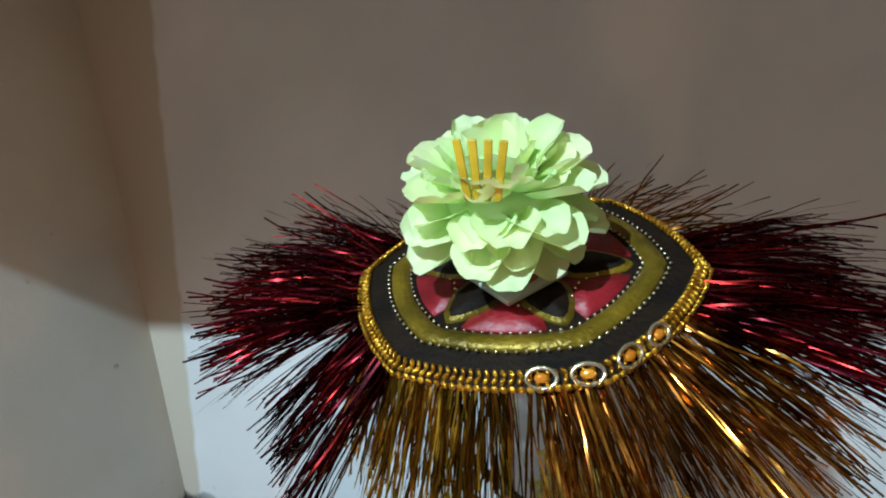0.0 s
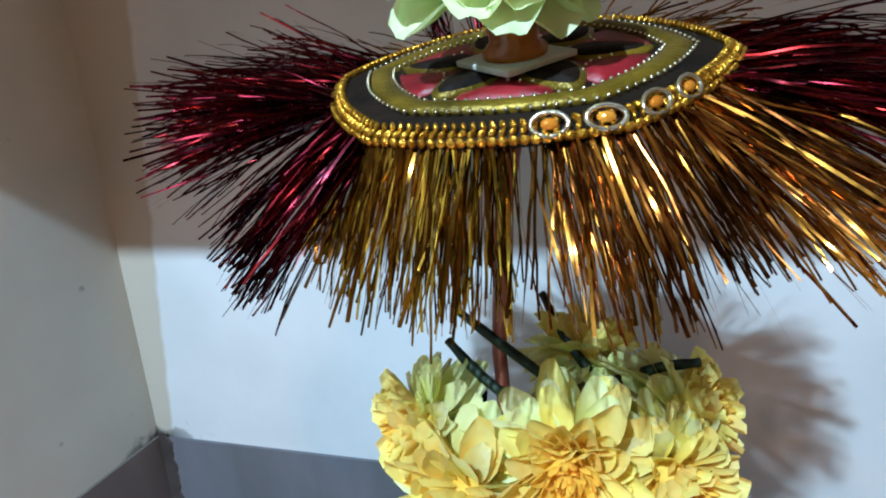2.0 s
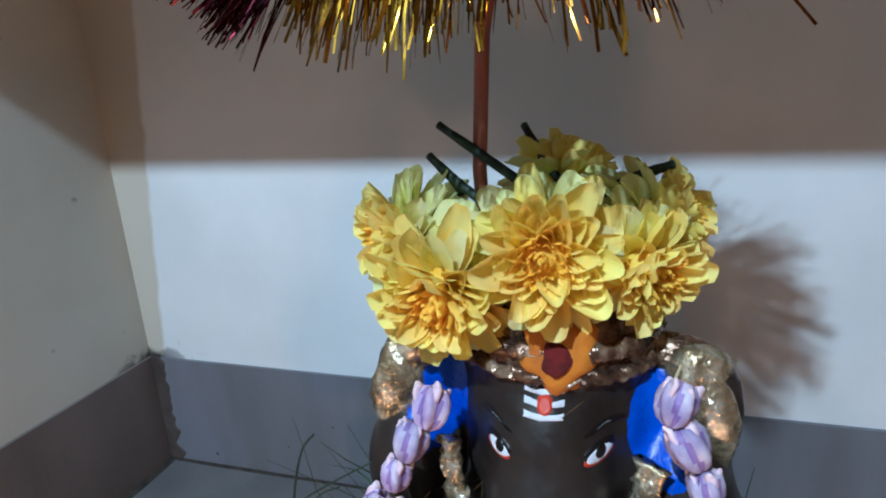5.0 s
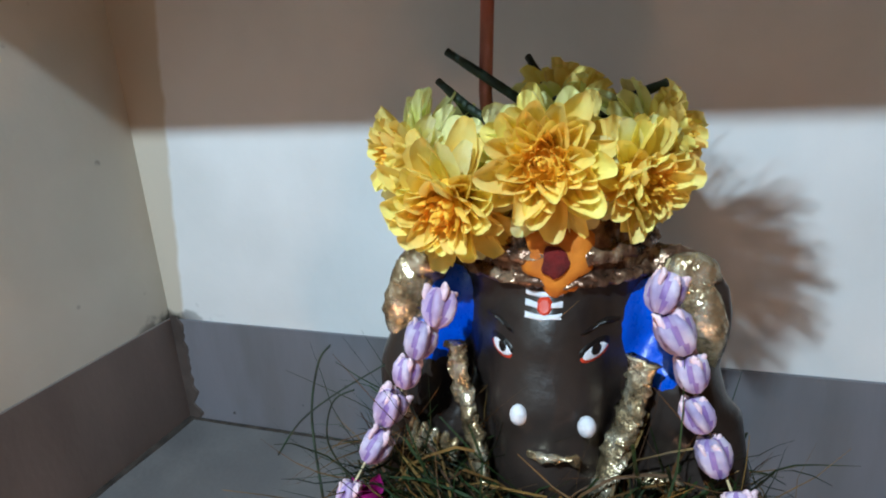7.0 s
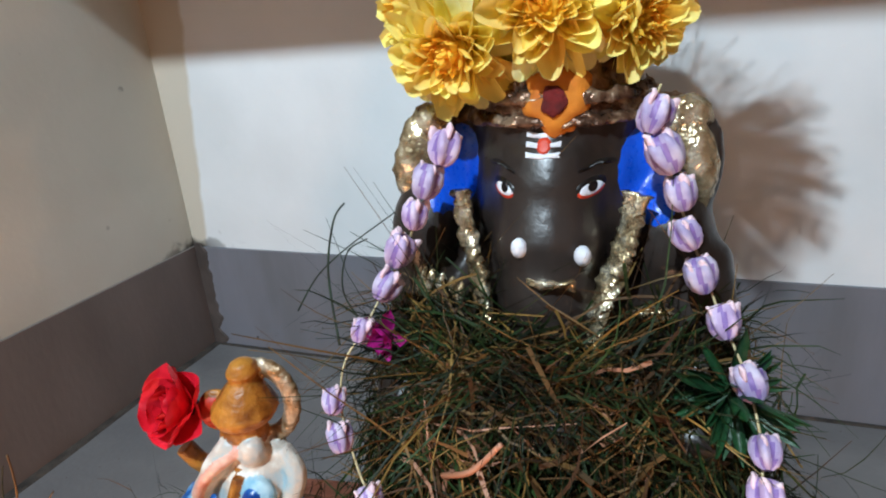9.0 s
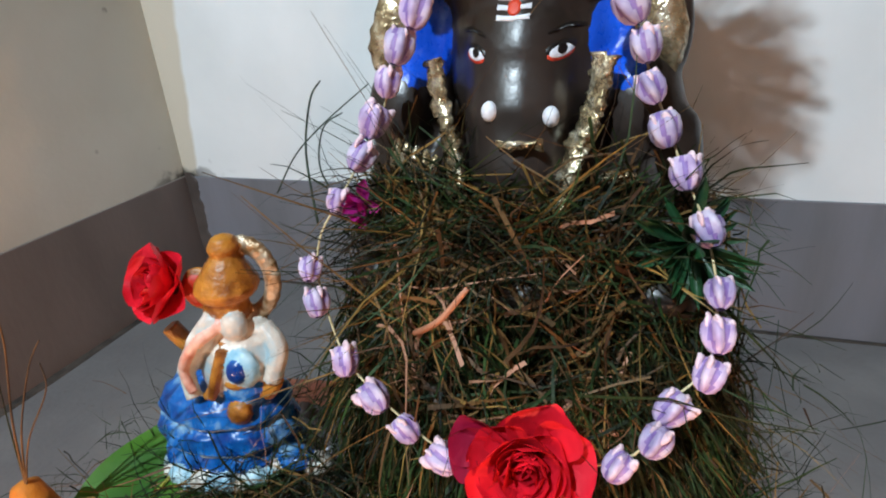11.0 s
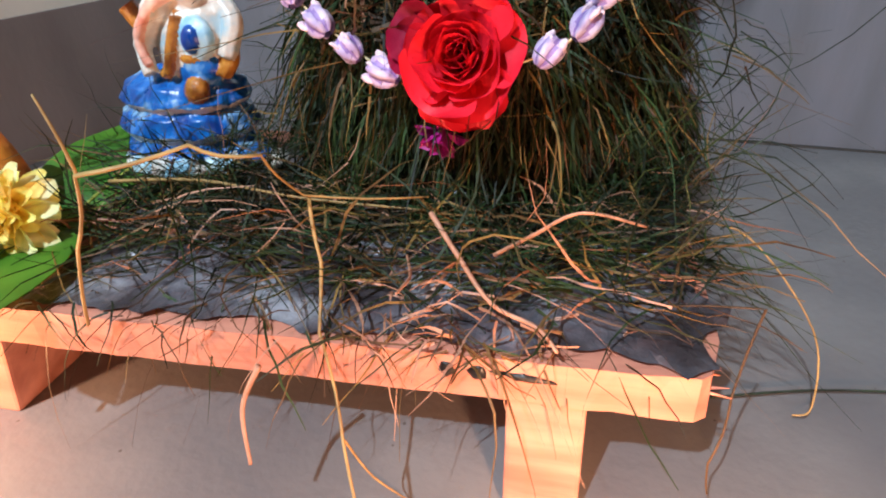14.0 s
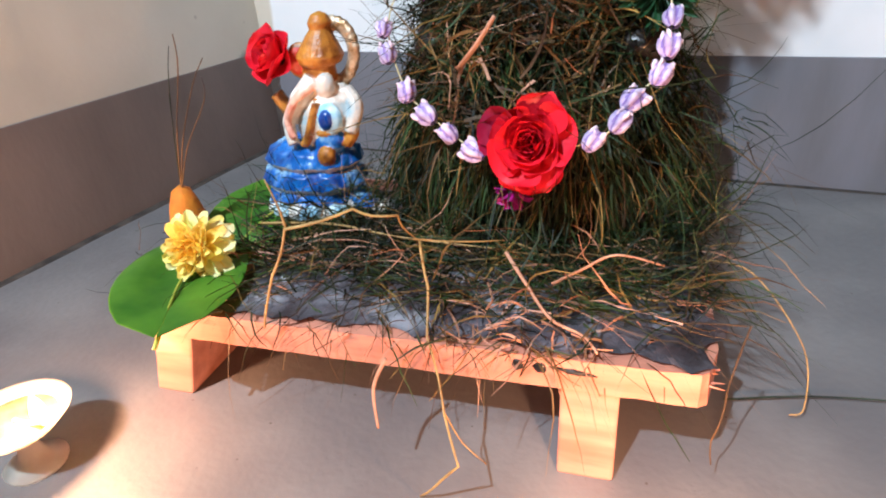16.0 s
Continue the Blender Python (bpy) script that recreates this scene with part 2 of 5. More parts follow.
def box(bm, size, m=None, bevel=0.0, mat=0, segs=2):
    r = bmesh.ops.create_cube(bm, size=1, matrix=(m or Matrix()) @ Matrix.Diagonal((*size, 1)))
    fs = {f for v in r["verts"] for f in v.link_faces}
    for f in fs:
        f.material_index = mat
    if bevel:
        es = {e for v in r["verts"] for e in v.link_edges}
        bmesh.ops.bevel(bm, geom=list(es), offset=bevel, segments=segs, affect="EDGES", profile=0.6)
    return r["verts"]


def ball(bm, radii, m=None, u=16, v=10, mat=0):
    m = m or Matrix()
    rows = []
    for i in range(1, v):
        t = math.pi * i / v
        rows.append([bm.verts.new(m @ Vector((radii[0] * math.sin(t) * math.cos(2 * math.pi * k / u), radii[1] * math.sin(t) * math.sin(2 * math.pi * k / u), radii[2] * math.cos(t)))) for k in range(u)])
    top, low = bm.verts.new(m @ Vector((0, 0, radii[2]))), bm.verts.new(m @ Vector((0, 0, -radii[2])))
    for k in range(u):
        j = (k + 1) % u
        fs = [bm.faces.new((top, rows[0][k], rows[0][j])), bm.faces.new((low, rows[-1][j], rows[-1][k]))]
        fs += [bm.faces.new((a[k], b[k], b[j], a[j])) for a, b in zip(rows, rows[1:])]
        for f in fs:
            f.material_index, f.smooth = mat, True


def tube(bm, pts, radii, sides=8, mat=0, cap=True, flat=1.0):
    """A tube along points; flat squeezes it across."""
    pts = [Vector(p) for p in pts]
    if not isinstance(radii, (list, tuple)):
        radii = [radii] * len(pts)
    rings, ref = [], None
    for i, p in enumerate(pts):
        d = (pts[min(i + 1, len(pts) - 1)] - pts[max(i - 1, 0)]).normalized()
        if ref is None:
            ref = d.orthogonal().normalized()
        ref = (ref - d * ref.dot(d)).normalized()
        side = d.cross(ref)
        rings.append([bm.verts.new(p + (ref * math.cos(a) * flat + side * math.sin(a)) * radii[i])
                      for a in (2 * math.pi * k / sides for k in range(sides))])
    for r0, r1 in zip(rings, rings[1:]):
        for k in range(sides):
            f = bm.faces.new((r0[k], r0[(k + 1) % sides], r1[(k + 1) % sides], r1[k]))
            f.material_index = mat
    if cap:
        for r in (rings[0][::-1], rings[-1]):
            bm.faces.new(r).material_index = mat


def lathe(bm, profile, sides=24, m=None, mat=0):
    m = m or Matrix()
    rings = []
    for r, z in profile:
        rings.append([bm.verts.new(m @ Vector((r * math.cos(2 * math.pi * k / sides), r * math.sin(2 * math.pi * k / sides), z)))
                      for k in range(sides)])
    for r0, r1 in zip(rings, rings[1:]):
        for k in range(sides):
            f = bm.faces.new((r0[k], r0[(k + 1) % sides], r1[(k + 1) % sides], r1[k]))
            f.material_index = mat
    for ring in (rings[0][::-1], rings[-1]):
        if (ring[0].co - ring[len(ring) // 2].co).length > 1e-5:
            bm.faces.new(ring).material_index = mat


def smooth_path(pts, n=6):
    """Points on a smooth line through pts."""
    pts = [Vector(p) for p in pts]
    out = []
    for i in range(len(pts) - 1):
        a, b, c, d = pts[max(i - 1, 0)], pts[i], pts[i + 1], pts[min(i + 2, len(pts) - 1)]
        for k in range(n):
            t = k / n
            out.append(0.5 * ((2 * b) + (c - a) * t + (2 * a - 5 * b + 4 * c - d) * t * t + (3 * b - a - 3 * c + d) * t ** 3))
    out.append(pts[-1])
    return out


def ribbons(name, roots, ways, lengths, widths, droop, curl, mats, seed, segs=6, pick=None, taper=0.75, kink=0.0, sway=0.12):
    """Many thin blades in one mesh: roots and ways are n x 3."""
    rng = np.random.default_rng(seed)
    n = len(roots)
    s = np.linspace(0, 1, segs + 1)[None, :, None]
    ways = ways / np.linalg.norm(ways, axis=1, keepdims=True)
    rnd = rng.normal(size=(n, 3))
    side = np.cross(ways, rnd)
    side /= np.linalg.norm(side, axis=1, keepdims=True)
    up = np.cross(side, ways)
    L = lengths[:, None, None]
    p = roots[:, None] + ways[:, None] * L * s
    p = p + np.array([0, 0, -1.0]) * (droop[:, None, None] * L * s ** 2)
    p = p + up[:, None] * (curl[:, None, None] * L * s ** 2)
    p = p + side[:, None] * (rng.normal(size=(n, 1, 1)) * sway * L * np.sin(s * 3.0))
    if kink:
        p = p + rng.normal(size=(n, segs + 1, 3)) * kink * L * (s > 0)
    turn = (rng.uniform(-1, 1, n) * 2.5)[:, None, None] * s + rng.uniform(0, 6.28, n)[:, None, None]
    across = side[:, None] * np.cos(turn) + up[:, None] * np.sin(turn)
    w = widths[:, None, None] * (1 - taper * s ** 2)
    v = np.stack([p - across * w / 2, p + across * w / 2], axis=2).reshape(-1, 3)
    base = (np.arange(n) * (segs + 1) * 2)[:, None]
    k = np.arange(segs)[None, :] * 2 + base
    faces = np.stack([k, k + 1, k + 3, k + 2], axis=-1).reshape(-1, 4)
    me = bpy.data.meshes.new(name)
    me.from_pydata(v.tolist(), [], faces.tolist())
    for m in mats:
        me.materials.append(m)
    if pick is not None:
        me.polygons.foreach_set("material_index", np.repeat(pick, segs).astype(np.int32))
    me.polygons.foreach_set("use_smooth", np.ones(len(faces), dtype=bool))
    return me


def petal_mesh(name, mats, length, width, cup=0.3, curl=0.3, point=0.5, rows=6, cols=4, ruffle=0.0, seed=0):
    """A petal from the origin along +x, its face to +z."""
    rng = random.Random(seed)
    bm = bmesh.new()
    grid = []
    for i in range(rows + 1):
        s = i / rows
        half = width / 2 * (0.28 + 0.72 * math.sin(min(1, s * 1.25) * math.pi / 2)) * (max(0.0, 1 - s ** (2 + 4 * (1 - point))) ** 0.5 if i < rows else (0.5 if point < 0.5 else 0.18))
        row = []
        for j in range(cols + 1):
            u = 2 * j / cols - 1
            z = cup * half * u * u * 2 + curl * length * s * s + ruffle * length * s * math.sin(u * 4 + seed) + rng.uniform(-1, 1) * 0.012 * length
            row.append(bm.verts.new((length * s * (1 - 0.06 * u * u * s), half * u, z)))
        grid.append(row)
    for i in range(rows):
        for j in range(cols):
            bm.faces.new((grid[i][j], grid[i + 1][j], grid[i + 1][j + 1], grid[i][j + 1]))
    return mesh_of(bm, name, mats)


def set_petals(flower, layers, rng, name="petal"):
    """layers: (meshes, count, elevation, radius, rise, spread) round the flower's +z."""
    turn = 0.0
    for meshes, count, elev, radius, rise, jitter in layers:
        turn += 37
        for k in range(count):
            a = turn + 360 * k / count + rng.uniform(-jitter, jitter)
            ob = new(name, rng.choice(meshes))
            ob.parent = flower
            ob.matrix_basis = (pose(0, 0, rise, 0, 0, a) @ pose(radius, 0, 0, 0, -elev + rng.uniform(-jitter, jitter), 0)
                               @ pose(0, 0, 0, rng.uniform(-jitter, jitter), 0, 0) @ Matrix.Scale(rng.uniform(0.88, 1.1), 4))


def facing(at, way, spin=0):
    return Matrix.Translation(at) @ Vector(way).to_track_quat("Z", "Y").to_matrix().to_4x4() @ pose(0, 0, 0, 0, 0, spin)


# ---- setting ----
XL, YB, TOP = -0.37, 0.69, 0.152


def structure(name, bm, mat, label, category, smooth=False):
    return tagged(part(name, bm, mat, None, "", smooth), label, category, kind="structure")


def slab(name, lo, hi, mat, label, category, bevel=0.0):
    bm = bmesh.new()
    mid = [(a + b) / 2 for a, b in zip(lo, hi)]
    box(bm, [b - a for a, b in zip(lo, hi)], Matrix.Translation(mid), bevel)
    return structure(name, bm, mat, label, category)


slab("floor", (XL - 0.1, -2.4, -0.08), (1.4, YB + 0.1, 0), FLOOR, "pale grey cement floor of the niche", "floor")
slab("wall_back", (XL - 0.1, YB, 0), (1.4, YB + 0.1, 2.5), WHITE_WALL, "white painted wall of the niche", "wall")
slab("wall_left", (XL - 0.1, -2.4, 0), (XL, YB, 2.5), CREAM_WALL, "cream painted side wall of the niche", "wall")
# unseen room shell, added to bounce warm light into the niche's shade
slab("wall_right", (1.3, -2.4, 0), (1.4, YB, 2.5), ROOM, "unseen brown wall added to close the room", "wall")
slab("wall_front", (XL, -2.4, 0), (1.3, -2.3, 2.5), ROOM, "unseen brown wall added to close the room", "wall")
slab("ceiling", (XL, -2.3, 2.4), (1.3, YB, 2.5), ROOM, "unseen brown ceiling added to close the room", "ceiling")
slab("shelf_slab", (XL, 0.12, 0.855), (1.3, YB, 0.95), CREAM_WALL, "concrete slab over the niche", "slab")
slab("baseboard_back", (XL + 0.004, YB - 0.004, 0), (1.3, YB, TOP), SKIRT, "grey painted skirting on the white wall", "skirting")
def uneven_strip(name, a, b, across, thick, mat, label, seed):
    """A thin strip from a to b, its far edge uneven."""
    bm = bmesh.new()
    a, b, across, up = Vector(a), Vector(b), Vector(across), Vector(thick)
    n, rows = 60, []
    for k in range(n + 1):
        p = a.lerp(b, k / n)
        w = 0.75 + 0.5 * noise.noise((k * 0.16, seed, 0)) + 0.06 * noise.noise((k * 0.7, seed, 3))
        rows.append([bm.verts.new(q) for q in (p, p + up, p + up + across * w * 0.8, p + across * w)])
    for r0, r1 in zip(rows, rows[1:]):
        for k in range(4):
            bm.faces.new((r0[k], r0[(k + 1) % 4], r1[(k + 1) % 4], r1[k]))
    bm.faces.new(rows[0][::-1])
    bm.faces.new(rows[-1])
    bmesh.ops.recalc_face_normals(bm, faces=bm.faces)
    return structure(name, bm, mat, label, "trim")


# a darker band with an uneven edge on the back skirting, beside the corner
uneven_strip("trim_corner", (XL + 0.005, YB - 0.004, 0.001), (XL + 0.005, YB - 0.004, TOP + 0.006), (0.024, 0, 0), (0, -0.0012, 0), SKIRT_DARK, "dark brown band in the skirting's corner", 1)
# thin dark lines where the skirting meets the floor
uneven_strip("trim_floor_left", (XL + 0.004, -0.6, 0.0), (XL + 0.004, YB - 0.004, 0.0), (0.014, 0, 0), (0, 0, 0.0016), FOOT_DARK, "thin dark line along the foot of the skirting", 2)
uneven_strip("trim_floor_back", (XL + 0.005, YB - 0.005, 0.0), (1.29, YB - 0.005, 0.0), (0, -0.006, 0), (0, 0, 0.0014), FOOT_DARK, "thin dark line along the foot of the skirting", 3)
slab("baseboard_left", (XL, -2.3, 0), (XL + 0.004, YB, TOP), SKIRT_LEFT, "grey painted skirting on the cream wall", "skirting")

# ---- low wooden stool ----
PA = math.degrees(math.atan2(0.052, 0.356))
stool = thing("wooden_stool", pose(-0.036, 0.1287, 0, 0, 0, PA), "low pale pine stool with a splintered edge on the floor", "stool")
PL, PD, PT, PH = 0.376, 0.25, 0.022, 0.084


def stool_top():
    bm = bmesh.new()
    nx, ny = 36, 10
    rng = random.Random(4)
    layers = []
    for z in (PH - PT, PH):
        rows = []
        for i in range(nx + 1):
            x = PL * i / nx
            row = []
            for j in range(ny + 1):
                y = PD * j / ny
                xx, yy = x, y
                if j == 0:
                    yy += 0.0012 * noise.noise((x * 60, z * 90, 0)) + (0.004 if i in (0, nx) else 0)
                if i == nx:
                    xx += 0.003 * noise.noise((y * 80, z * 200, 5)) - (0.006 if j == 0 else 0)
                row.append(bm.verts.new((xx, yy, z + 0.0006 * noise.noise((x * 40, y * 40, z)))))
            rows.append(row)
        layers.append(rows)
    b, t = layers
    for i in range(nx):
        for j in range(ny):
            bm.faces.new((t[i][j], t[i + 1][j], t[i + 1][j + 1], t[i][j + 1]))
            bm.faces.new((b[i][j], b[i][j + 1], b[i + 1][j + 1], b[i + 1][j]))
    for i in range(nx):
        bm.faces.new((b[i][0], b[i + 1][0], t[i + 1][0], t[i][0]))
        bm.faces.new((b[i + 1][ny], b[i][ny], t[i][ny], t[i + 1][ny]))
    for j in range(ny):
        bm.faces.new((b[0][j + 1], b[0][j], t[0][j], t[0][j + 1]))
        bm.faces.new((b[nx][j], b[nx][j + 1], t[nx][j + 1], t[nx][j]))
    es = [e for e in bm.edges if len(e.link_faces) == 2 and e.calc_face_angle(0) > 1.0]
    bmesh.ops.bevel(bm, geom=es, offset=0.002, segments=2, affect="EDGES")
    return bm


part("seat", stool_top(), WOOD, stool, smooth=False)
for lx, w, out, fwd in ((0.0, 0.033, -0.021, 0.004), (0.291, 0.034, 0.0, -0.010)):
    bm = bmesh.new()
    h = PH - PT
    vs = box(bm, (w, PD - 0.03, h), Matrix.Translation((lx + w / 2, PD / 2 - 0.012, h / 2)))
    for v in vs:                                        # the legs splay towards the floor
        v.co.x += out * (1 - v.co.z / h)
        v.co.y += fwd * (1 - v.co.z / h)
    bmesh.ops.bevel(bm, geom=list(bm.edges), offset=0.0022, segments=2, affect="EDGES", profile=0.6)
    part("leg", bm, WOOD, stool, smooth=False)
bm = bmesh.new()
rng = random.Random(12)
for k in range(14):
    y, z = 0.006 + 0.0045 * k + rng.uniform(-.002, .002), PH - rng.uniform(0.003, 0.014)
    tube(bm, [(PL - 0.008, y, z), (PL + rng.uniform(-0.001, 0.0045), y + rng.uniform(-.002, .001), z + rng.uniform(-.001, .003))], [rng.uniform(0.0006, 0.0014), 0.0003], 5)
part("splinter", bm, WOOD, stool)
for cx, w, h in ((0.266, 0.0035, 0.0040), (0.279, 0.0048, 0.0036), (0.298, 0.014, 0.0013)):
    bm = bmesh.new()
    ball(bm, (w, 0.0016, h), pose(cx, 0.0004, PH - 0.008, 0, 6, 0), 14, 8)
    for v in bm.verts:
        v.co += Vector((0.0016 * noise.noise(v.co * 260), 0, 0.0014 * noise.noise(v.co * 260 + Vector((9, 0, 0)))))
    part("crack", bm, BLACK, stool, "dark hole in the split wood")


def crumpled(name, x0, x1, y0, y1, seed, label):
    bm = bmesh.new()
    nx, ny = 60, 30
    g = []
    for i in range(nx + 1):
        row = []
        for j in range(ny + 1):
            u, v = i / nx, j / ny
            x = x0 + (x1 - x0) * u + (0.003 + 0.012 * u ** 4) * noise.noise((v * 9, seed, u * 3)) + 0.003 * u ** 6 * noise.noise((v * 40, seed, 7))
            y = y0 + (y1 - y0) * v + (1 - v) * (0.009 * noise.noise((u * 9, seed, 2)) + 0.005 * noise.noise((u * 31, seed, 4)))
            q = Vector((x * 45, y * 60, seed))
            z = PH + 0.0015 + 0.008 * abs(noise.noise(q)) * min(1, v * 5) + 0.003 * abs(noise.noise(q * 3))
            row.append(bm.verts.new((x, y, z)))
        g.append(row)
    for i in range(nx):
        for j in range(ny):
            bm.faces.new((g[i][j], g[i + 1][j], g[i + 1][j + 1], g[i][j + 1]))
    ob = part(name, bm, CLOTH, None, smooth=False)
    ob.matrix_basis = pose(-0.027, 0.130, 0, 0, 0, PA)
    return tagged(ob, label, "cloth")


crumpled("foil_cloth", 0.045, 0.364, 0.006, 0.215, 3, "crumpled grey and white foil cloth on the stool")

# ---- idol ----


def idol():
    """The seated elephant-headed idol as one mesh; its blended body first, then paint and ornaments."""
    bm = bmesh.new()
    cx = 0.190
    T = Matrix.Translation
    ball(bm, (0.075, 0.060, 0.085), T((cx, 0.365, 0.185)))                 # belly and chest
    ball(bm, (0.070, 0.045, 0.045), T((cx, 0.370, 0.270)))                 # shoulders
    ball(bm, (0.047, 0.043, 0.044), T((cx, 0.378, 0.338)))                 # head
    ball(bm, (0.034, 0.028, 0.036), T((cx, 0.366, 0.352)))                 # brow
    tube(bm, smooth_path([(cx, 0.360, 0.345), (cx, 0.350, 0.325), (cx + 0.001, 0.338, 0.300), (cx + 0.002, 0.330, 0.275), (cx + 0.004, 0.318, 0.245), (cx + 0.012, 0.30, 0.222)]),
         [0.030] * 6 + [0.028] * 6 + [0.025] * 6 + [0.022] * 6 + [0.018] * 7, 14)
    for sx in (-1, 1):
        ball(bm, (0.016, 0.016, 0.018), T((cx + sx * 0.022, 0.355, 0.322)))     # cheek
        ball(bm, (0.030, 0.013, 0.036), pose(cx + (0.050 if sx > 0 else -0.057), 0.372, 0.342, 0, sx * 10, sx * -18))  # ear
        ball(bm, (0.024, 0.026, 0.034), T((cx + (0.054 if sx > 0 else -0.066), 0.362, 0.305)))     # upper arm
        tube(bm, [(cx + sx * 0.062, 0.365, 0.30), (cx + sx * 0.072, 0.345, 0.25), (cx + sx * 0.07, 0.31, 0.22)], [0.024, 0.021, 0.018], 10)
        ball(bm, (0.055, 0.05, 0.03), T((cx + sx * 0.05, 0.335, 0.118)))        # knee
    lathe(bm, [(0.043, 0.355), (0.045, 0.372), (0.038, 0.395), (0.026, 0.418), (0.010, 0.432)], 18, T((cx, 0.382, 0)))
    lathe(bm, [(0.095, 0.086), (0.098, 0.092), (0.092, 0.108), (0.085, 0.112)], 28, T((cx, 0.36, 0)))
    tmp = new("blend", mesh_of(bm, "blend", SKIN))
    re = tmp.modifiers.new("r", "REMESH")
    re.mode, re.voxel_size = "VOXEL", 0.0034
    sm = tmp.modifiers.new("s", "SMOOTH")
    sm.factor, sm.iterations = 0.6, 5
    dg = bpy.context.evaluated_depsgraph_get()
    dg.update()
    me = bpy.data.meshes.new_from_object(tmp.evaluated_get(dg))
    out = bmesh.new()
    out.from_mesh(me)
    bpy.data.objects.remove(tmp)
    from mathutils.bvhtree import BVHTree
    tree = BVHTree.FromBMesh(out)
    for f in out.faces:
        f.material_index = 0
        f.smooth = True
        c = f.calc_center_median()
        if c.z > 0.366 and c.y < 0.43:
            f.material_index = 9
    # flat patches laid on the front of the body: an outline in x and z, dropped on to it from the front

    def drop(x, z, lift):
        hit = tree.ray_cast(Vector((x, 0.1, z)), Vector((0, 1, 0)))
        return Vector((x, (hit[0].y if hit[0] else 0.36) - lift, z))

    def patch(shape, mat, lift, steps=5):
        mid = Vector((sum(p[0] for p in shape) / len(shape), 0, sum(p[1] for p in shape) / len(shape)))
        n = len(shape)
        rings = []
        for k in range(1, steps + 1):
            s = k / steps
            rings.append([out.verts.new(drop(mid.x + (p[0] - mid.x) * s, mid.z + (p[1] - mid.z) * s, lift * (1 if k < steps else 0.0))) for p in shape])
        c = out.verts.new(drop(mid.x, mid.z, lift))
        for k in range(n):
            f = out.faces.new((c, rings[0][k], rings[0][(k + 1) % n]))
            f.material_index, f.smooth = mat, True
            for a, b in zip(rings, rings[1:]):
                f = out.faces.new((a[k], b[k], b[(k + 1) % n], a[(k + 1) % n]))
                f.material_index, f.smooth = mat, True

    def oval(x, z, rx, rz, tilt=0, n=20):
        t = radians(tilt)
        return [(x + rx * math.cos(a) * math.cos(t) - rz * math.sin(a) * math.sin(t), z + rx * math.cos(a) * math.sin(t) + rz * math.sin(a) * math.cos(t))
                for a in (2 * math.pi * k / n for k in range(n))]

    def blob(x, z, r, seed, rough=0.35, n=26):
        return [(x + r * (1 + rough * noise.noise((math.cos(a) * 1.5, math.sin(a) * 1.5, seed))) * math.cos(a),
                 z + r * (1 + rough * noise.noise((math.cos(a) * 1.5, math.sin(a) * 1.5, seed))) * math.sin(a)) for a in (2 * math.pi * k / n for k in range(n))]

    for sx, ex in ((-1, 0.1715), (1, 0.2110)):
        patch(oval(cx + (0.046 if sx > 0 else -0.051), 0.343 if sx < 0 else 0.342, 0.0145, 0.022, sx * 8), 2, 0.0016)        # blue inner ear
        patch(oval(ex, 0.3384, 0.0056, 0.0030, sx * 16), 5, 0.0006)                                       # red eye rim
        patch(oval(ex, 0.3405, 0.0062, 0.0034, sx * 16), 4, 0.0008)
        patch(oval(ex + 0.0002, 0.3393, 0.0054, 0.0030, sx * 16), 3, 0.0011)
        patch(oval(ex + 0.0008, 0.3402, 0.0023, 0.0027), 4, 0.0015)
        brow = [(ex + sx * (-0.006 + 0.016 * k / 8), 0.3475 + 0.0035 * math.sin(k / 8 * 2.4)) for k in range(9)]
        patch(brow + [(x, z - 0.0016) for x, z in brow[::-1]], 4, 0.0008, 2)
    for k in range(3):
        patch([(0.1815, 0.3535 + 0.0042 * k), (0.1885, 0.3528 + 0.0042 * k), (0.1975, 0.3535 + 0.0042 * k), (0.1975, 0.3558 + 0.0042 * k), (0.1885, 0.3552 + 0.0042 * k), (0.1815, 0.3558 + 0.0042 * k)], 3, 0.0007, 3)
    patch(oval(0.190, 0.3585, 0.0033, 0.0036), 7, 0.0013)
    patch(blob(0.1945, 0.3795, 0.0142, 12, 0.5, 40), 6, 0.0040)
    patch(blob(0.1985, 0.3665, 0.0042, 9), 6, 0.0016)
    patch(blob(0.1940, 0.3775, 0.0072, 5, 0.45, 40), 8, 0.0054)
    T = Matrix.Translation

    def lumpy(radii, m, amp, freq, mat, u=26, v=18):
        first = len(out.verts)
        ball(out, radii, m, u, v, mat)
        out.verts.ensure_lookup_table()
        for w in out.verts[first:]:
            w.co += (w.co - m.translation).normalized() * amp * (noise.noise(w.co * freq) + 0.6 * noise.noise(w.co * freq * 2.3))

    def foil_strip(line, r, amp, mat=1):
        first = len(out.verts)
        tube(out, line, r, 16, mat, flat=0.55)
        out.verts.ensure_lookup_table()
        for w in out.verts[first:]:
            w.co += Vector((noise.noise(w.co * 330), noise.noise(w.co * 330 + Vector((7, 0, 0))), noise.noise(w.co * 280 + Vector((0, 9, 0))))) * amp
        for f in out.faces:
            f.smooth = True

    for sx in (-1, 1):
        line = smooth_path([(cx + sx * 0.0405, 0.335, 0.337), (cx + sx * 0.036, 0.331, 0.312), (cx + sx * 0.028, 0.322, 0.290), (cx + sx * 0.024, 0.314, 0.260)], 16)
        foil_strip(line, 0.0064, 0.0032)                                  # crinkled gold lappets beside the trunk
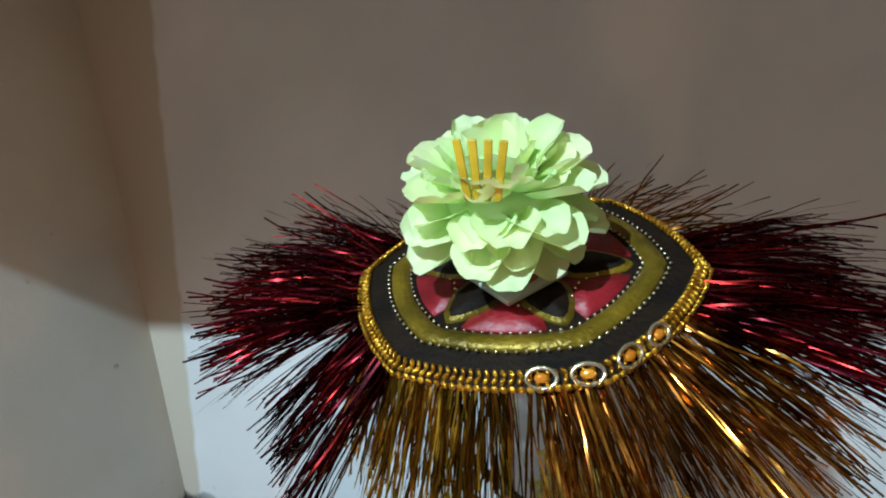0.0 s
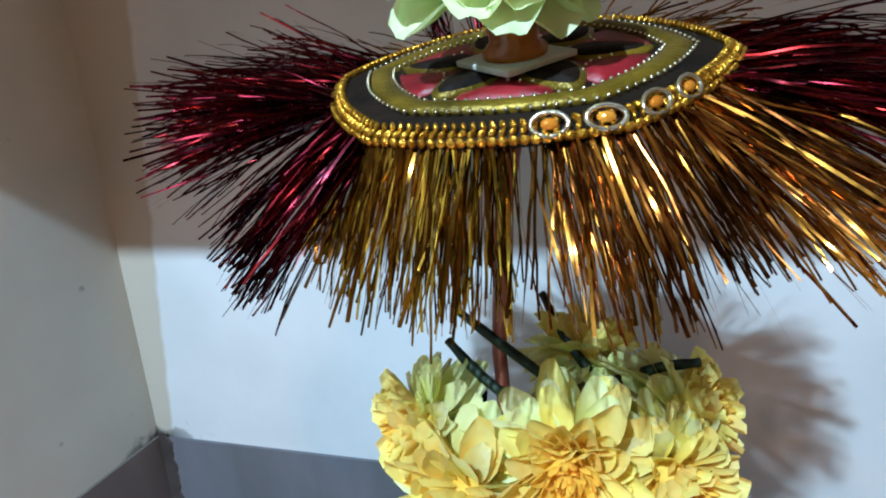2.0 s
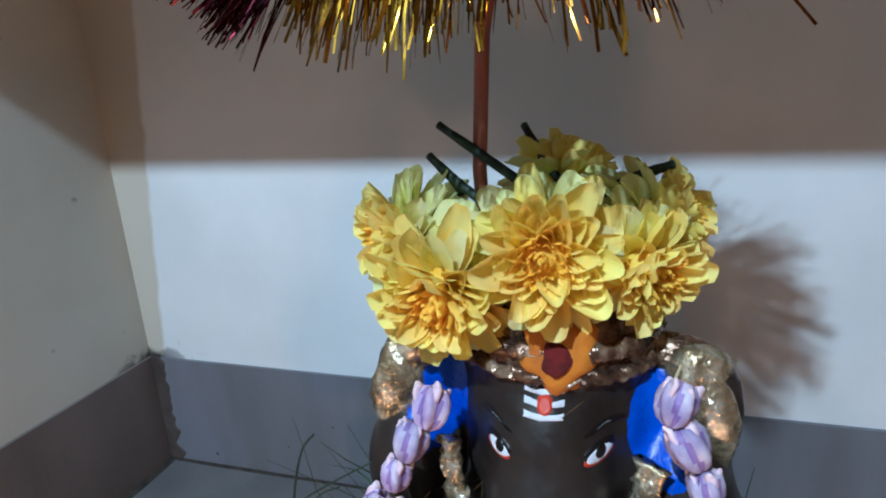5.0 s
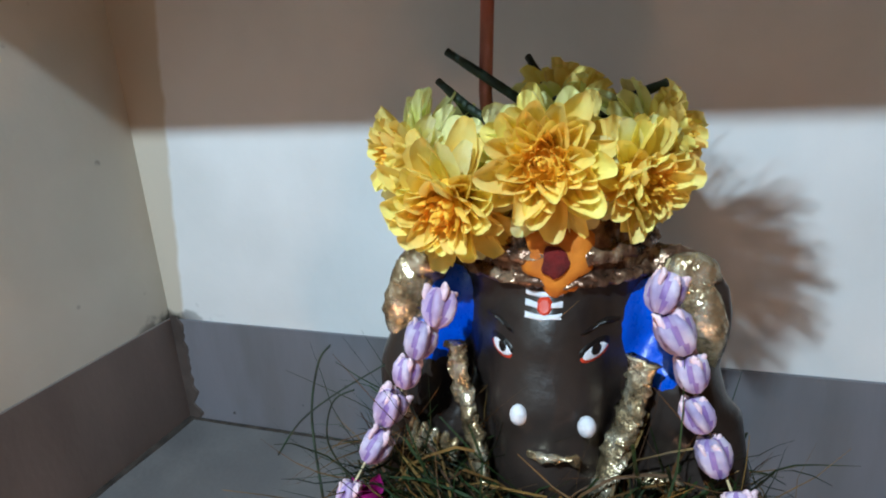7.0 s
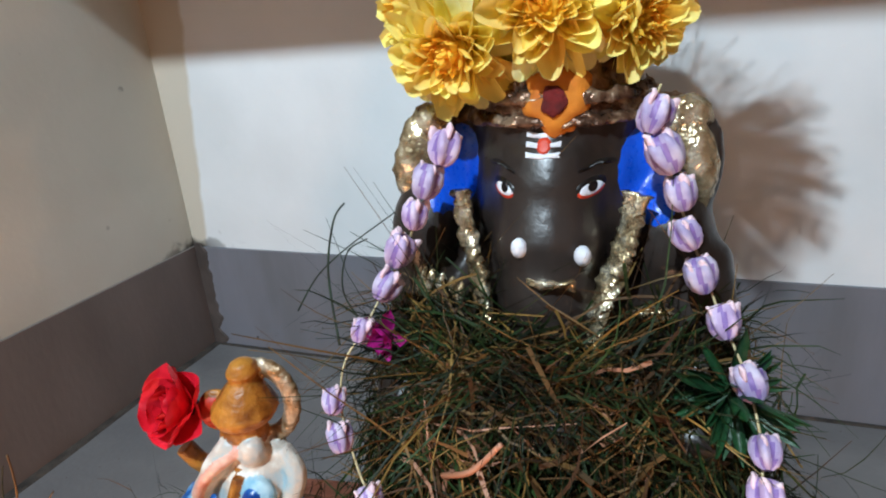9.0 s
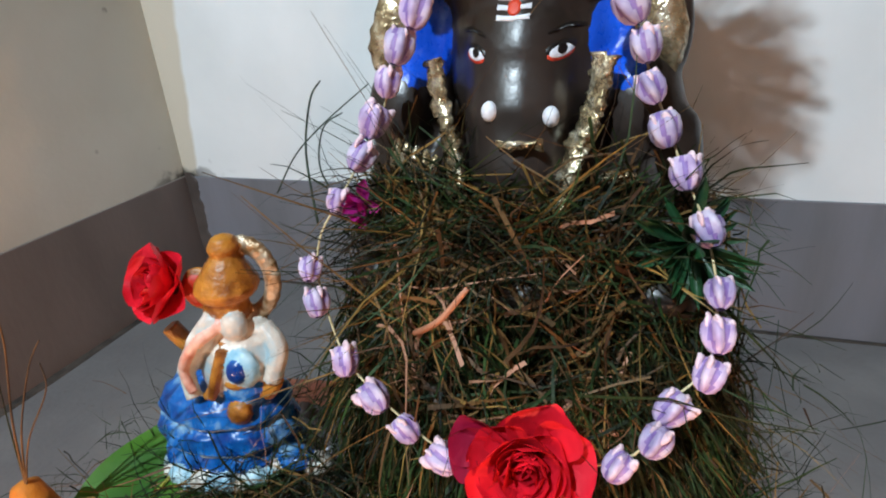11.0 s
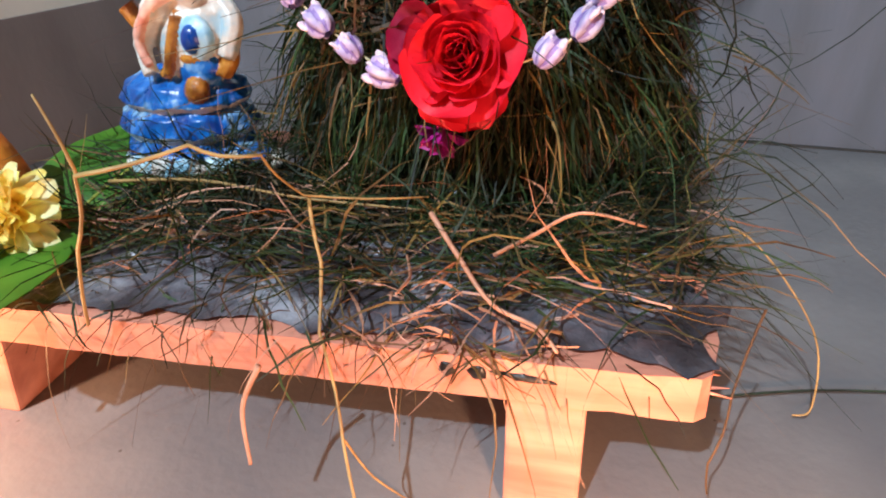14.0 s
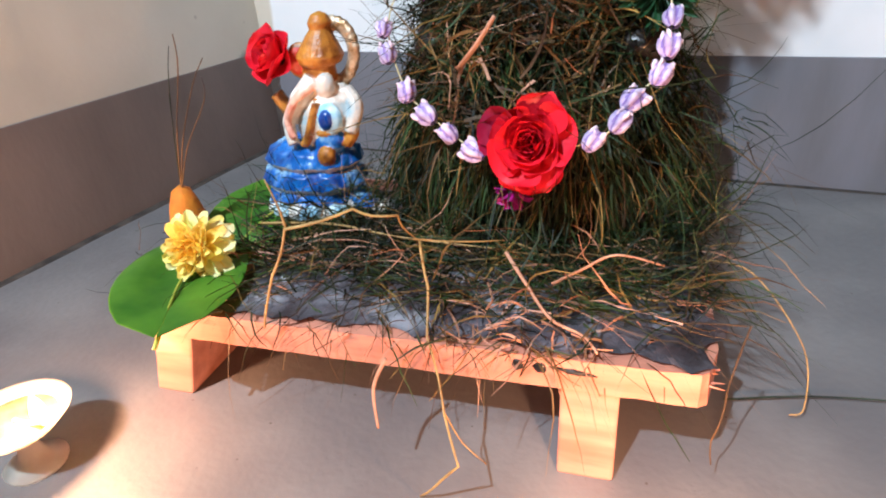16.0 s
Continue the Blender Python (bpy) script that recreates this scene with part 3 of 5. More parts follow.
        lumpy((0.0135 if sx < 0 else 0.0120, 0.008, 0.025), pose(cx + (sx * 0.070 if sx < 0 else 0.062), 0.359, 0.348, 0, sx * -14, sx * -15), 0.0022, 170, 1)     # gold outer ear
        lumpy((0.012, 0.008, 0.010), T((cx + sx * (0.062 if sx < 0 else 0.058), 0.361, 0.366)), 0.002, 170, 1)
        ball(out, (0.0039, 0.0037, 0.0048), T((0.1815, 0.317, 0.3155) if sx < 0 else (0.2095, 0.318, 0.3130)), 12, 8, 3)                     # tusk
        for k in range(5 if sx < 0 else 0):
            lumpy((0.0030, 0.004, 0.011), pose(cx + sx * (0.062 - 0.005 * k), 0.327, 0.290 - 0.002 * k, 0, sx * -12, 0), 0.001, 200, 1, 10, 8)
        lumpy((0.010, 0.004, 0.004), T((cx + sx * 0.050, 0.331, 0.281)), 0.001, 200, 1, 12, 8)
    foil_strip([(cx - 0.003 + 0.0011 * k, 0.3085 + 0.0018 * abs(k - 9) / 9, 0.3018) for k in range(19)], 0.0030, 0.0020)
    rng = random.Random(8)
    for zz, rr in ((0.369, 0.0445), (0.379, 0.0435)):                     # crinkled crown bands
        ring = [(cx + rr * math.cos(a), 0.382 + rr * math.sin(a), zz) for a in (2 * math.pi * k / 110 for k in range(111))]
        foil_strip(ring, 0.0036, 0.0026, 9)
    return out


idol_ob = part("idol", idol(), [SKIN, GOLD, BLUE, WHITE, BLACK, RED_DOT, TURMERIC, RED_DOT, KUMKUM, BRONZE])
tagged(idol_ob, "dark clay elephant-headed idol with gold ornaments and blue ears", "statue")

# ---- small figurine ----


def blended(src, voxel, rounds):
    """One closed skin round all the pieces, each face painted as the nearest piece."""
    from mathutils.bvhtree import BVHTree
    bmesh.ops.recalc_face_normals(src, faces=src.faces)
    src.faces.ensure_lookup_table()
    paint = [f.material_index for f in src.faces]
    tree = BVHTree.FromBMesh(src)
    tmp = new("blend", mesh_of(src, "blend", SKIN))
    re = tmp.modifiers.new("r", "REMESH")
    re.mode, re.voxel_size = "VOXEL", voxel
    sm = tmp.modifiers.new("s", "SMOOTH")
    sm.factor, sm.iterations = 0.5, rounds
    dg = bpy.context.evaluated_depsgraph_get()
    dg.update()
    me = bpy.data.meshes.new_from_object(tmp.evaluated_get(dg))
    out = bmesh.new()
    out.from_mesh(me)
    bpy.data.objects.remove(tmp)
    for f in out.faces:
        f.material_index, f.smooth = paint[tree.find_nearest(f.calc_center_median())[2]], True
    return out


def figurine():
    out = bmesh.new()
    T = Matrix.Translation
    bx, by, bz = 0.010, 0.290, 0.098
    rng = random.Random(2)
    # draped base in three scalloped tiers
    n, prof = 56, [(0.030, 0.0), (0.045, 0.002), (0.049, 0.008), (0.043, 0.017), (0.040, 0.020), (0.046, 0.025), (0.043, 0.035), (0.037, 0.039), (0.043, 0.043), (0.038, 0.053), (0.026, 0.059), (0.012, 0.062)]
    rings = []
    for i, (r, z) in enumerate(prof):
        ring = []
        for k in range(n):
            a = 2 * math.pi * k / n
            w = 1 + 0.075 * abs(math.sin(5 * a + i)) + 0.05 * noise.noise((math.cos(a) * 2, math.sin(a) * 2, z * 40))
            ring.append(out.verts.new((bx + r * w * math.cos(a), by + 0.70 * r * w * math.sin(a), bz + z + 0.003 * abs(math.sin(5 * a + i)))))
        rings.append(ring)
    for i, (r0, r1) in enumerate(zip(rings, rings[1:])):
        for k in range(n):
            out.faces.new((r0[k], r0[(k + 1) % n], r1[(k + 1) % n], r1[k])).material_index = 1 if i in (0, 1, 4, 7) else 0
    out.faces.new(rings[0][::-1])
    out.faces.new(rings[-1])
    ball(out, (0.014, 0.010, 0.007), T((bx + 0.052, by - 0.006, bz + 0.012)), 12, 8, 0)
    ball(out, (0.011, 0.009, 0.006), T((bx + 0.066, by - 0.004, bz + 0.009)), 12, 8, 1)
    ball(out, (0.026, 0.020, 0.030), T((bx + 0.016, by - 0.002, bz + 0.078)), 16, 10, 1)       # torso
    ball(out, (0.015, 0.010, 0.013), T((bx + 0.024, by - 0.012, bz + 0.066)), 12, 8, 0)
    ball(out, (0.008, 0.006, 0.009), T((bx + 0.027, by - 0.016, bz + 0.086)), 12, 8, 0)
    ball(out, (0.022, 0.015, 0.012), T((bx + 0.014, by, bz + 0.098)), 14, 8, 1)       # shoulders
    ball(out, (0.008, 0.006, 0.008), T((bx + 0.027, by - 0.021, bz + 0.055)), 12, 8, 2)  # ochre boss
    tube(out, smooth_path([(bx + 0.014, by - 0.016, bz + 0.074), (bx + 0.024, by - 0.020, bz + 0.073), (bx + 0.034, by - 0.016, bz + 0.075)]), 0.0028, 8, 2)
    tube(out, smooth_path([(bx - 0.004, by, bz + 0.098), (bx - 0.016, by - 0.004, bz + 0.084), (bx - 0.026, by - 0.010, bz + 0.100)]), 0.0056, 8, 2)
    tube(out, smooth_path([(bx + 0.032, by, bz + 0.102), (bx + 0.044, by - 0.004, bz + 0.090), (bx + 0.042, by - 0.010, bz + 0.072)]), 0.0062, 8, 1)
    tube(out, smooth_path([(bx + 0.040, by - 0.004, bz + 0.078), (bx + 0.043, by - 0.008, bz + 0.070), (bx + 0.038, by - 0.010, bz + 0.062)]), 0.0055, 8, 2)
    tube(out, smooth_path([(bx + 0.016, by - 0.014, bz + 0.098), (bx + 0.014, by - 0.020, bz + 0.080), (bx + 0.006, by - 0.022, bz + 0.062)]), 0.0030, 8, 2)
    tube(out, smooth_path([(bx + 0.010, by - 0.012, bz + 0.112), (bx + 0.002, by - 0.020, bz + 0.098), (bx - 0.006, by - 0.022, bz + 0.080), (bx + 0.000, by - 0.026, bz + 0.064)]), [0.0070] * 7 + [0.0058] * 6 + [0.0046] * 6, 10, 1)
    ball(out, (0.014, 0.012, 0.014), T((bx + 0.012, by - 0.004, bz + 0.115)), 14, 10, 2)   # head
    ball(out, (0.011, 0.004, 0.014), pose(bx - 0.006, by - 0.003, bz + 0.124, 0, -10, 20), 12, 8, 2)
    ball(out, (0.008, 0.003, 0.010), pose(bx - 0.006, by - 0.006, bz + 0.124, 0, -10, 20), 12, 8, 3)
    lathe(out, [(0.001, 0.120), (0.016, 0.122), (0.0185, 0.128), (0.015, 0.135), (0.011, 0.142), (0.007, 0.147), (0.009, 0.151), (0.006, 0.157), (0.001, 0.159)], 14, T((bx + 0.012, by - 0.002, bz)), 2)
    for k in range(14):                                                                # beaded halo
        a = radians(-70 + 16 * k)
        ball(out, (0.0058, 0.004, 0.0058), T((bx + 0.018 + 0.019 * math.cos(a), by + 0.006, bz + 0.128 + 0.022 * math.sin(a))), 8, 6, 4)
    for k in range(18):                                                                # white scalloped hem
        a = radians(180 + 180 * k / 17)
        ball(out, (0.0085, 0.0075, 0.0075), T((bx + 0.045 * math.cos(a), by + 0.034 * math.sin(a), bz + 0.006 + 0.002 * (k % 2))), 10, 7, 6 if k % 3 else 1)
    tube(out, smooth_path([(bx + 0.016, by - 0.014, bz + 0.110), (bx + 0.004, by - 0.024, bz + 0.100), (bx - 0.004, by - 0.027, bz + 0.084), (bx + 0.002, by - 0.028, bz + 0.070)]), [0.0040] * 6 + [0.0034] * 6 + [0.0026] * 7, 10, 5)
    ball(out, (0.008, 0.007, 0.009), T((bx + 0.022, by - 0.012, bz + 0.108)), 12, 8, 1)
    ball(out, (0.012, 0.006, 0.013), T((bx + 0.028, by - 0.017, bz + 0.083)), 12, 8, 6)
    ball(out, (0.0062, 0.004, 0.0075), T((bx + 0.028, by - 0.022, bz + 0.084)), 12, 8, 0)
    tube(out, smooth_path([(bx + 0.018, by - 0.020, bz + 0.096), (bx + 0.015, by - 0.024, bz + 0.080), (bx + 0.011, by - 0.024, bz + 0.064)]), 0.0030, 8, 2)
    for v in out.verts:                                                                # leans a little over its base
        v.co.x += (v.co.z - bz - 0.04) * 0.14
    return blended(out, 0.0012, 1)


tagged(part("figurine", figurine(), [FIG_BLUE, FIG_WHITE, FIG_GOLD, RED_DOT, FIG_SILVER, FIG_PINK, FIG_PALE]), "small worn blue and white painted clay figurine on the grass", "figurine")

# ---- yellow flowers on the idol's head ----


def make_petals(prefix, mat, sizes, **kw):
    return [[petal_mesh(prefix, mat, L * f, W * f, seed=k + 7 * i, **kw) for k, f in enumerate((0.92, 1.0, 1.08))] for i, (L, W) in enumerate(sizes)]


Y = make_petals("petal", YELLOW, [(0.031, 0.0165), (0.028, 0.0145), (0.023, 0.0115)], cup=0.45, curl=0.16, point=0.42, cols=5)
YP = make_petals("petal", YELLOW_PALE, [(0.031, 0.0175), (0.028, 0.0155), (0.021, 0.011)], cup=0.4, curl=0.12, point=0.38, cols=5)
YO = make_petals("petal", YELLOW, [(0.032, 0.0150), (0.029, 0.0135)], cup=0.32, curl=-0.10, point=0.40, cols=5, ruffle=0.04)
YPO = make_petals("petal", YELLOW_PALE, [(0.032, 0.0155), (0.029, 0.0140)], cup=0.32, curl=-0.10, point=0.36, cols=5, ruffle=0.04)
YC = make_petals("petal", YELLOW_CORE, [(0.016, 0.0055), (0.011, 0.004)], cup=0.5, curl=0.35, point=0.7)


def chrysanthemum(at, way, size, pale, seed, label, group="flowers on the idol"):
    rng = random.Random(seed)
    fl = thing("chrysanthemum", facing(at, way, seed * 40) @ Matrix.Scale(size, 4), label, "flower", group)
    bm = bmesh.new()
    ball(bm, (0.0125, 0.0125, 0.0125), Matrix.Translation((0, 0, 0.0075)), 14, 9)
    part("flower_heart", bm, YELLOW_CORE, fl)
    bm = bmesh.new()
    lathe(bm, [(0.002, -0.016), (0.004, -0.012), (0.009, -0.005), (0.010, 0.0), (0.004, 0.002)], 10)
    part("calyx", bm, STEM, fl, "dark green calyx")
    outer = YPO if pale else [YO[0] + YPO[0], YO[1] + YPO[1]]
    set_petals(fl, [(outer[0], 16, -30, 0.004, -0.003, 21), (outer[0], 17, -8, 0.004, 0.0, 22), (outer[1], 18, 12, 0.004, 0.002, 20),
                    (Y[1], 17, 22, 0.004, 0.003, 18), (Y[2], 18, 34, 0.004, 0.005, 15), (Y[2], 16, 44, 0.004, 0.007, 12),
                    (YC[0], 16, 50, 0.004, 0.009, 10), (YC[1], 16, 60, 0.0035, 0.012, 10), (YC[1], 14, 74, 0.002, 0.014, 9)], rng)
    return fl


BIG = "large fresh yellow chrysanthemum on the idol's head"
chrysanthemum((0.189, 0.350, 0.416), (0.05, -1, 0.16), 1.0, False, 1, BIG)
chrysanthemum((0.150, 0.347, 0.402), (-0.15, -1, -0.22), 1.0, False, 2, BIG)
chrysanthemum((0.130, 0.364, 0.418), (-0.75, -0.7, 0.0), 0.84, True, 3, "pale yellow chrysanthemum on the idol's head")
chrysanthemum((0.222, 0.361, 0.410), (0.6, -0.75, -0.2), 0.80, False, 4, BIG)
chrysanthemum((0.228, 0.384, 0.422), (0.85, -0.3, 0.3), 0.82, True, 5, "pale yellow chrysanthemum on the idol's head")
chrysanthemum((0.190, 0.402, 0.432), (0.1, 0.35, 0.8), 0.8, True, 6, "pale yellow chrysanthemum on the idol's head")
STEMS = [[(0.196, 0.368, 0.427), (0.166, 0.372, 0.447), (0.139, 0.379, 0.464)], [(0.200, 0.385, 0.428), (0.184, 0.398, 0.443), (0.171, 0.414, 0.460)],
         [(0.176, 0.362, 0.424), (0.152, 0.367, 0.439), (0.135, 0.376, 0.451)], [(0.205, 0.390, 0.430), (0.222, 0.384, 0.440), (0.236, 0.378, 0.446)],
         [(0.148, 0.378, 0.420), (0.149, 0.375, 0.435), (0.144, 0.372, 0.444)]]
for s in STEMS:
    bm = bmesh.new()
    tube(bm, smooth_path(s, 4), [0.0022] * 7 + [0.0018, 0.0019], 8)
    tagged(part("flower_stem", bm, STEM), "cut dark green flower stem among yellow petals", "stem", "cut stems")

# ---- umbrella of tinsel ----
UC, UT, UR = Vector((0.173, 0.366, 0.560)), 16.5, 0.074
UM = Matrix.Translation(UC) @ pose(0, 0, 0, UT, 0, 0) @ Matrix.Scale(0.945, 4)
umbrella = thing("parasol", UM, "festive parasol with gold and maroon tinsel fringe over the idol", "parasol")
bm = bmesh.new()
lathe(bm, [(0.001, -0.004), (UR - 0.004, -0.004), (UR, -0.002), (UR, 0.0), (UR - 0.006, 0.0025), (0.001, 0.004)], 48)
part("disc", bm, DISC, umbrella, "dark brown velvet disc")


def top_z(r):
    return 0.004 - 0.0015 * r / UR


def flat_shape(bm, pts, lift, thick=0.0008):
    """A low plate with this outline on the disc."""
    mid = Vector((sum(p[0] for p in pts) / len(pts), sum(p[1] for p in pts) / len(pts), 0))
    c = bm.verts.new((mid.x, mid.y, top_z(mid.length) + lift + thick * 1.6))
    up = [bm.verts.new((x, y, top_z(math.hypot(x, y)) + lift + thick)) for x, y in pts]
    lo = [bm.verts.new((x, y, top_z(math.hypot(x, y)) - 0.0005)) for x, y in pts]
    n = len(pts)
    for k in range(n):
        bm.faces.new((c, up[k], up[(k + 1) % n]))
        bm.faces.new((lo[k], lo[(k + 1) % n], up[(k + 1) % n], up[k]))


def sector(r0, r1, a0, a1, n=8):
    a = [a0 + (a1 - a0) * k / n for k in range(n + 1)]
    return [(r0 * math.cos(t), r0 * math.sin(t)) for t in a] + [(r1 * math.cos(t), r1 * math.sin(t)) for t in a[::-1]]


def leaf_shape(r0, r1, wide, a, n=12):
    out = []
    for k in range(n):
        t = 2 * math.pi * k / n
        x, y = (r0 + r1) / 2 + (r1 - r0) / 2 * math.cos(t), wide * math.sin(t) * (1 - 0.35 * math.cos(t))
        out.append((x * math.cos(a) - y * math.sin(a), x * math.sin(a) + y * math.cos(a)))
    return out


for k in range(6):
    a = radians(30 + 60 * k)
    bm = bmesh.new()
    flat_shape(bm, sector(0.020, 0.047, a - 0.36, a + 0.36), 0.0)
    part("red_panel", bm, DISC_RED, umbrella, "red satin panel")
    bm = bmesh.new()
    flat_shape(bm, leaf_shape(0.014, 0.046, 0.0105, a + radians(30)), 0.0008)
    lf = part("leaf_ornament", bm, OLIVE, umbrella, "olive gold leaf ornament")
    bm = bmesh.new()
    flat_shape(bm, leaf_shape(0.017, 0.043, 0.0080, a + radians(30)), 0.0016)
    part("leaf_inlay", bm, DISC, lf, "dark brown inlay")
bm = bmesh.new()
lathe(bm, [(0.050, 0.002), (0.0505, 0.0048), (0.0545, 0.0056), (0.0585, 0.0046), (0.059, 0.002)], 60)
part("gold_band", bm, OLIVE, umbrella, "ribbed olive gold ring")
bm = bmesh.new()
for r, n in ((0.0495, 84), (0.0600, 100), (0.034, 48)):
    for k in range(n):
        a = 2 * math.pi * k / n
        if r < 0.04 and math.sin(6 * a / 2 + 1) > 0.6:
            continue
        rr = r + (0.004 * math.cos(6 * a) if r < 0.04 else 0)
        ball(bm, (0.0008, 0.0008, 0.0008), Matrix.Translation((rr * math.cos(a), rr * math.sin(a), top_z(rr) + 0.0014)), 6, 4)
tagged(part("bead_trim", bm, BEAD, umbrella, "small silver bead trim"), kind="stuff")
bm = bmesh.new()
for k in range(150):
    a = 2 * math.pi * k / 150
    for j in range(3):
        r = UR - 0.0035 + 0.0022 * j
        ball(bm, (0.0019, 0.0009, 0.0015), pose(r * math.cos(a), r * math.sin(a), 0.0030 - 0.0015 * j, 0, 20, math.degrees(a) + 35 * (1 - 2 * j)), 6, 4)
tagged(part("lace_trim", bm, LACE, umbrella, "gold braided lace along the rim"), kind="stuff")
for a in (-76, -64, -51, -39):
    t = radians(a)
    m = pose(UR * 0.985 * math.cos(t), UR * 0.985 * math.sin(t), 0.003, 0, 0, a + 90) @ pose(0, 0, 0, 50, 0, 0)
    bm = bmesh.new()
    pts = [m @ Vector((0.0052 * math.cos(u), 0.0034 * math.sin(u), 0)) for u in (2 * math.pi * k / 20 for k in range(21))]
    tube(bm, pts, 0.0008, 6, cap=False)
    jw = part("jewel_setting", bm, BEAD, umbrella, "silver beaded loop")
    bm = bmesh.new()
    ball(bm, (0.0026, 0.0018, 0.0013), m, 10, 6)
    part("jewel", bm, JEWEL, jw, "amber glass bead")
bm = bmesh.new()
box(bm, (0.030, 0.030, 0.0022), pose(0, -0.012, 0.0075, 0, 0, 47), 0.0005)
part("square_plate", bm, TILE, umbrella, "white plastic square")
bm = bmesh.new()
lathe(bm, [(0.001, 0.008), (0.011, 0.008), (0.0115, 0.011), (0.0085, 0.014), (0.009, 0.019), (0.004, 0.022), (0.001, 0.022)], 20, Matrix.Translation((0, -0.012, 0)))
part("knob", bm, AMBER, umbrella, "shiny amber knob")
bm = bmesh.new()
tube(bm, [UM.inverted() @ Vector(p) for p in ((0.173, 0.367, 0.556), (0.161, 0.374, 0.500), (0.157, 0.378, 0.445), (0.158, 0.400, 0.30), (0.160, 0.385, 0.09))], [0.0045] * 5, 10, flat=0.6)
part("pole", bm, POLE, umbrella, "thin pinkish wooden stick")


def fringe(name, n, a0, a1, mat, seed, out, down, length, spread, label, droop=0.25, bunch=0, wide=0.0009, short=0.62):
    """Tinsel strips that start along the rim between two angles (degrees, -90 faces the room)."""
    rng = np.random.default_rng(seed)
    a = np.radians(rng.uniform(a0, a1, n))
    if bunch:
        c = np.radians(np.linspace(a0, a1, bunch))
        a = c[rng.integers(0, bunch, n)] + rng.normal(size=n) * 0.035
    r = UR - rng.uniform(0.0, 0.006, n)
    roots = np.stack([r * np.cos(a), r * np.sin(a), rng.uniform(-0.004, 0.001, n)], 1)
    aim = a + rng.normal(size=n) * spread
    ways = np.stack([np.cos(aim) * out, np.sin(aim) * out, -down + rng.normal(size=n) * spread * 0.9], 1)
    me = ribbons(name, roots, ways, length * rng.uniform(short, 1.06, n), wide * rng.uniform(0.5, 1.25, n), droop * rng.uniform(0.3, 1.5, n),
                 rng.normal(size=n) * 0.05, [mat], seed, segs=7, taper=0.15, kink=0.004, sway=0.035)
    return tagged(part(name, me, None, umbrella, label), kind="stuff")


fringe("maroon_fringe", 640, -202, -160, T_RED, 1, 1.0, -0.06, 0.076, 0.19, "maroon tinsel strips", bunch=5, droop=0.10, short=0.8)
fringe("maroon_fringe", 210, -150, -126, T_RED, 2, 0.92, 0.56, 0.064, 0.08, "maroon tinsel strips", bunch=3, droop=0.08, short=0.8)
fringe("gold_fringe", 258, -130, -84, T_GOLD, 3, 0.56, 0.86, 0.050, 0.10, "gold tinsel strips", droop=0.06)
fringe("gold_fringe", 104, -150, -60, T_GOLD, 4, 0.56, 0.86, 0.056, 0.14, "gold tinsel strips", wide=0.0015, droop=0.06)
fringe("copper_fringe", 260, -74, -40, T_COPPER, 5, 0.74, 0.68, 0.054, 0.10, "copper gold tinsel strips", bunch=7, droop=0.08)
fringe("copper_fringe", 208, -46, -18, T_COPPER, 6, 0.95, 0.40, 0.070, 0.10, "copper gold tinsel strips", droop=0.12)
fringe("maroon_fringe", 469, -20, 22, T_RED, 7, 1.0, 0.12, 0.080, 0.13, "maroon tinsel strips", bunch=6, droop=0.14)
fringe("copper_fringe", 260, 22, 165, T_COPPER, 8, 1.0, 0.02, 0.050, 0.20, "dark copper tinsel strips", droop=0.10)
fringe("maroon_fringe", 62, 112, 128, T_RED, 9, 0.5, -0.75, 0.045, 0.16, "maroon tinsel strips", bunch=2)

def six_sided(ob):
    """Draws the round rim in towards six straight sides, one of them facing the room."""
    for v in ob.data.vertices:
        a, r = math.degrees(math.atan2(v.co.y, v.co.x)), math.hypot(v.co.x, v.co.y)
        if r > 0.02:
            f = math.cos(radians(30)) / math.cos(radians((a + 120) % 60 - 30))
            k = 1 + (0.58 + 0.42 * f - 1) * min(r, UR) * min(1.0, (r - 0.02) / 0.03) / r
            v.co.x, v.co.y = v.co.x * k, v.co.y * k


for ob in umbrella.children_recursive:
    if not ob.name.startswith(("pole", "knob", "square_plate")):
        six_sided(ob)

# pale flower on the knob
M1 = make_petals("petal", MINT, [(0.032, 0.023), (0.030, 0.022), (0.025, 0.019)], cup=0.30, curl=0.10, point=0.25, ruffle=0.05, rows=8, cols=6)
top = thing("paper_flower", Matrix.Translation(UC) @ pose(0, 0, 0, UT, 0, 0) @ pose(-0.003, -0.010, 0.033, 8, 6, 0) @ Matrix.Diagonal((1.0, 0.92, 0.92, 1)), "pale green ruffled flower on the parasol's knob", "flower")
rng = random.Random(12)
set_petals(top, [(M1[0], 13, -24, 0.006, 0.003, 14), (M1[0], 14, -8, 0.006, 0.006, 14), (M1[0], 14, 8, 0.006, 0.008, 14), (M1[1], 13, 24, 0.005, 0.010, 13), (M1[1], 11, 38, 0.005, 0.010, 12),
                 (M1[2], 9, 48, 0.005, 0.010, 9), (M1[2], 7, 66, 0.005, 0.009, 8)], rng)
bm = bmesh.new()
ball(bm, (0.020, 0.020, 0.014), Matrix.Translation((0, 0, 0.010)), 14, 9)
part("flower_heart", bm, MINT, top)
for k, (dx, tilt) in enumerate(((-0.006, -7), (-0.002, -2), (0.002, 3), (0.006, 7))):
    bm = bmesh.new()
    box(bm, (0.0026, 0.0012, 0.022), pose(dx, -0.024, 0.034, -8, tilt, 0), 0.0004)
    part("stamen", bm, STAMEN, top, "golden strip")

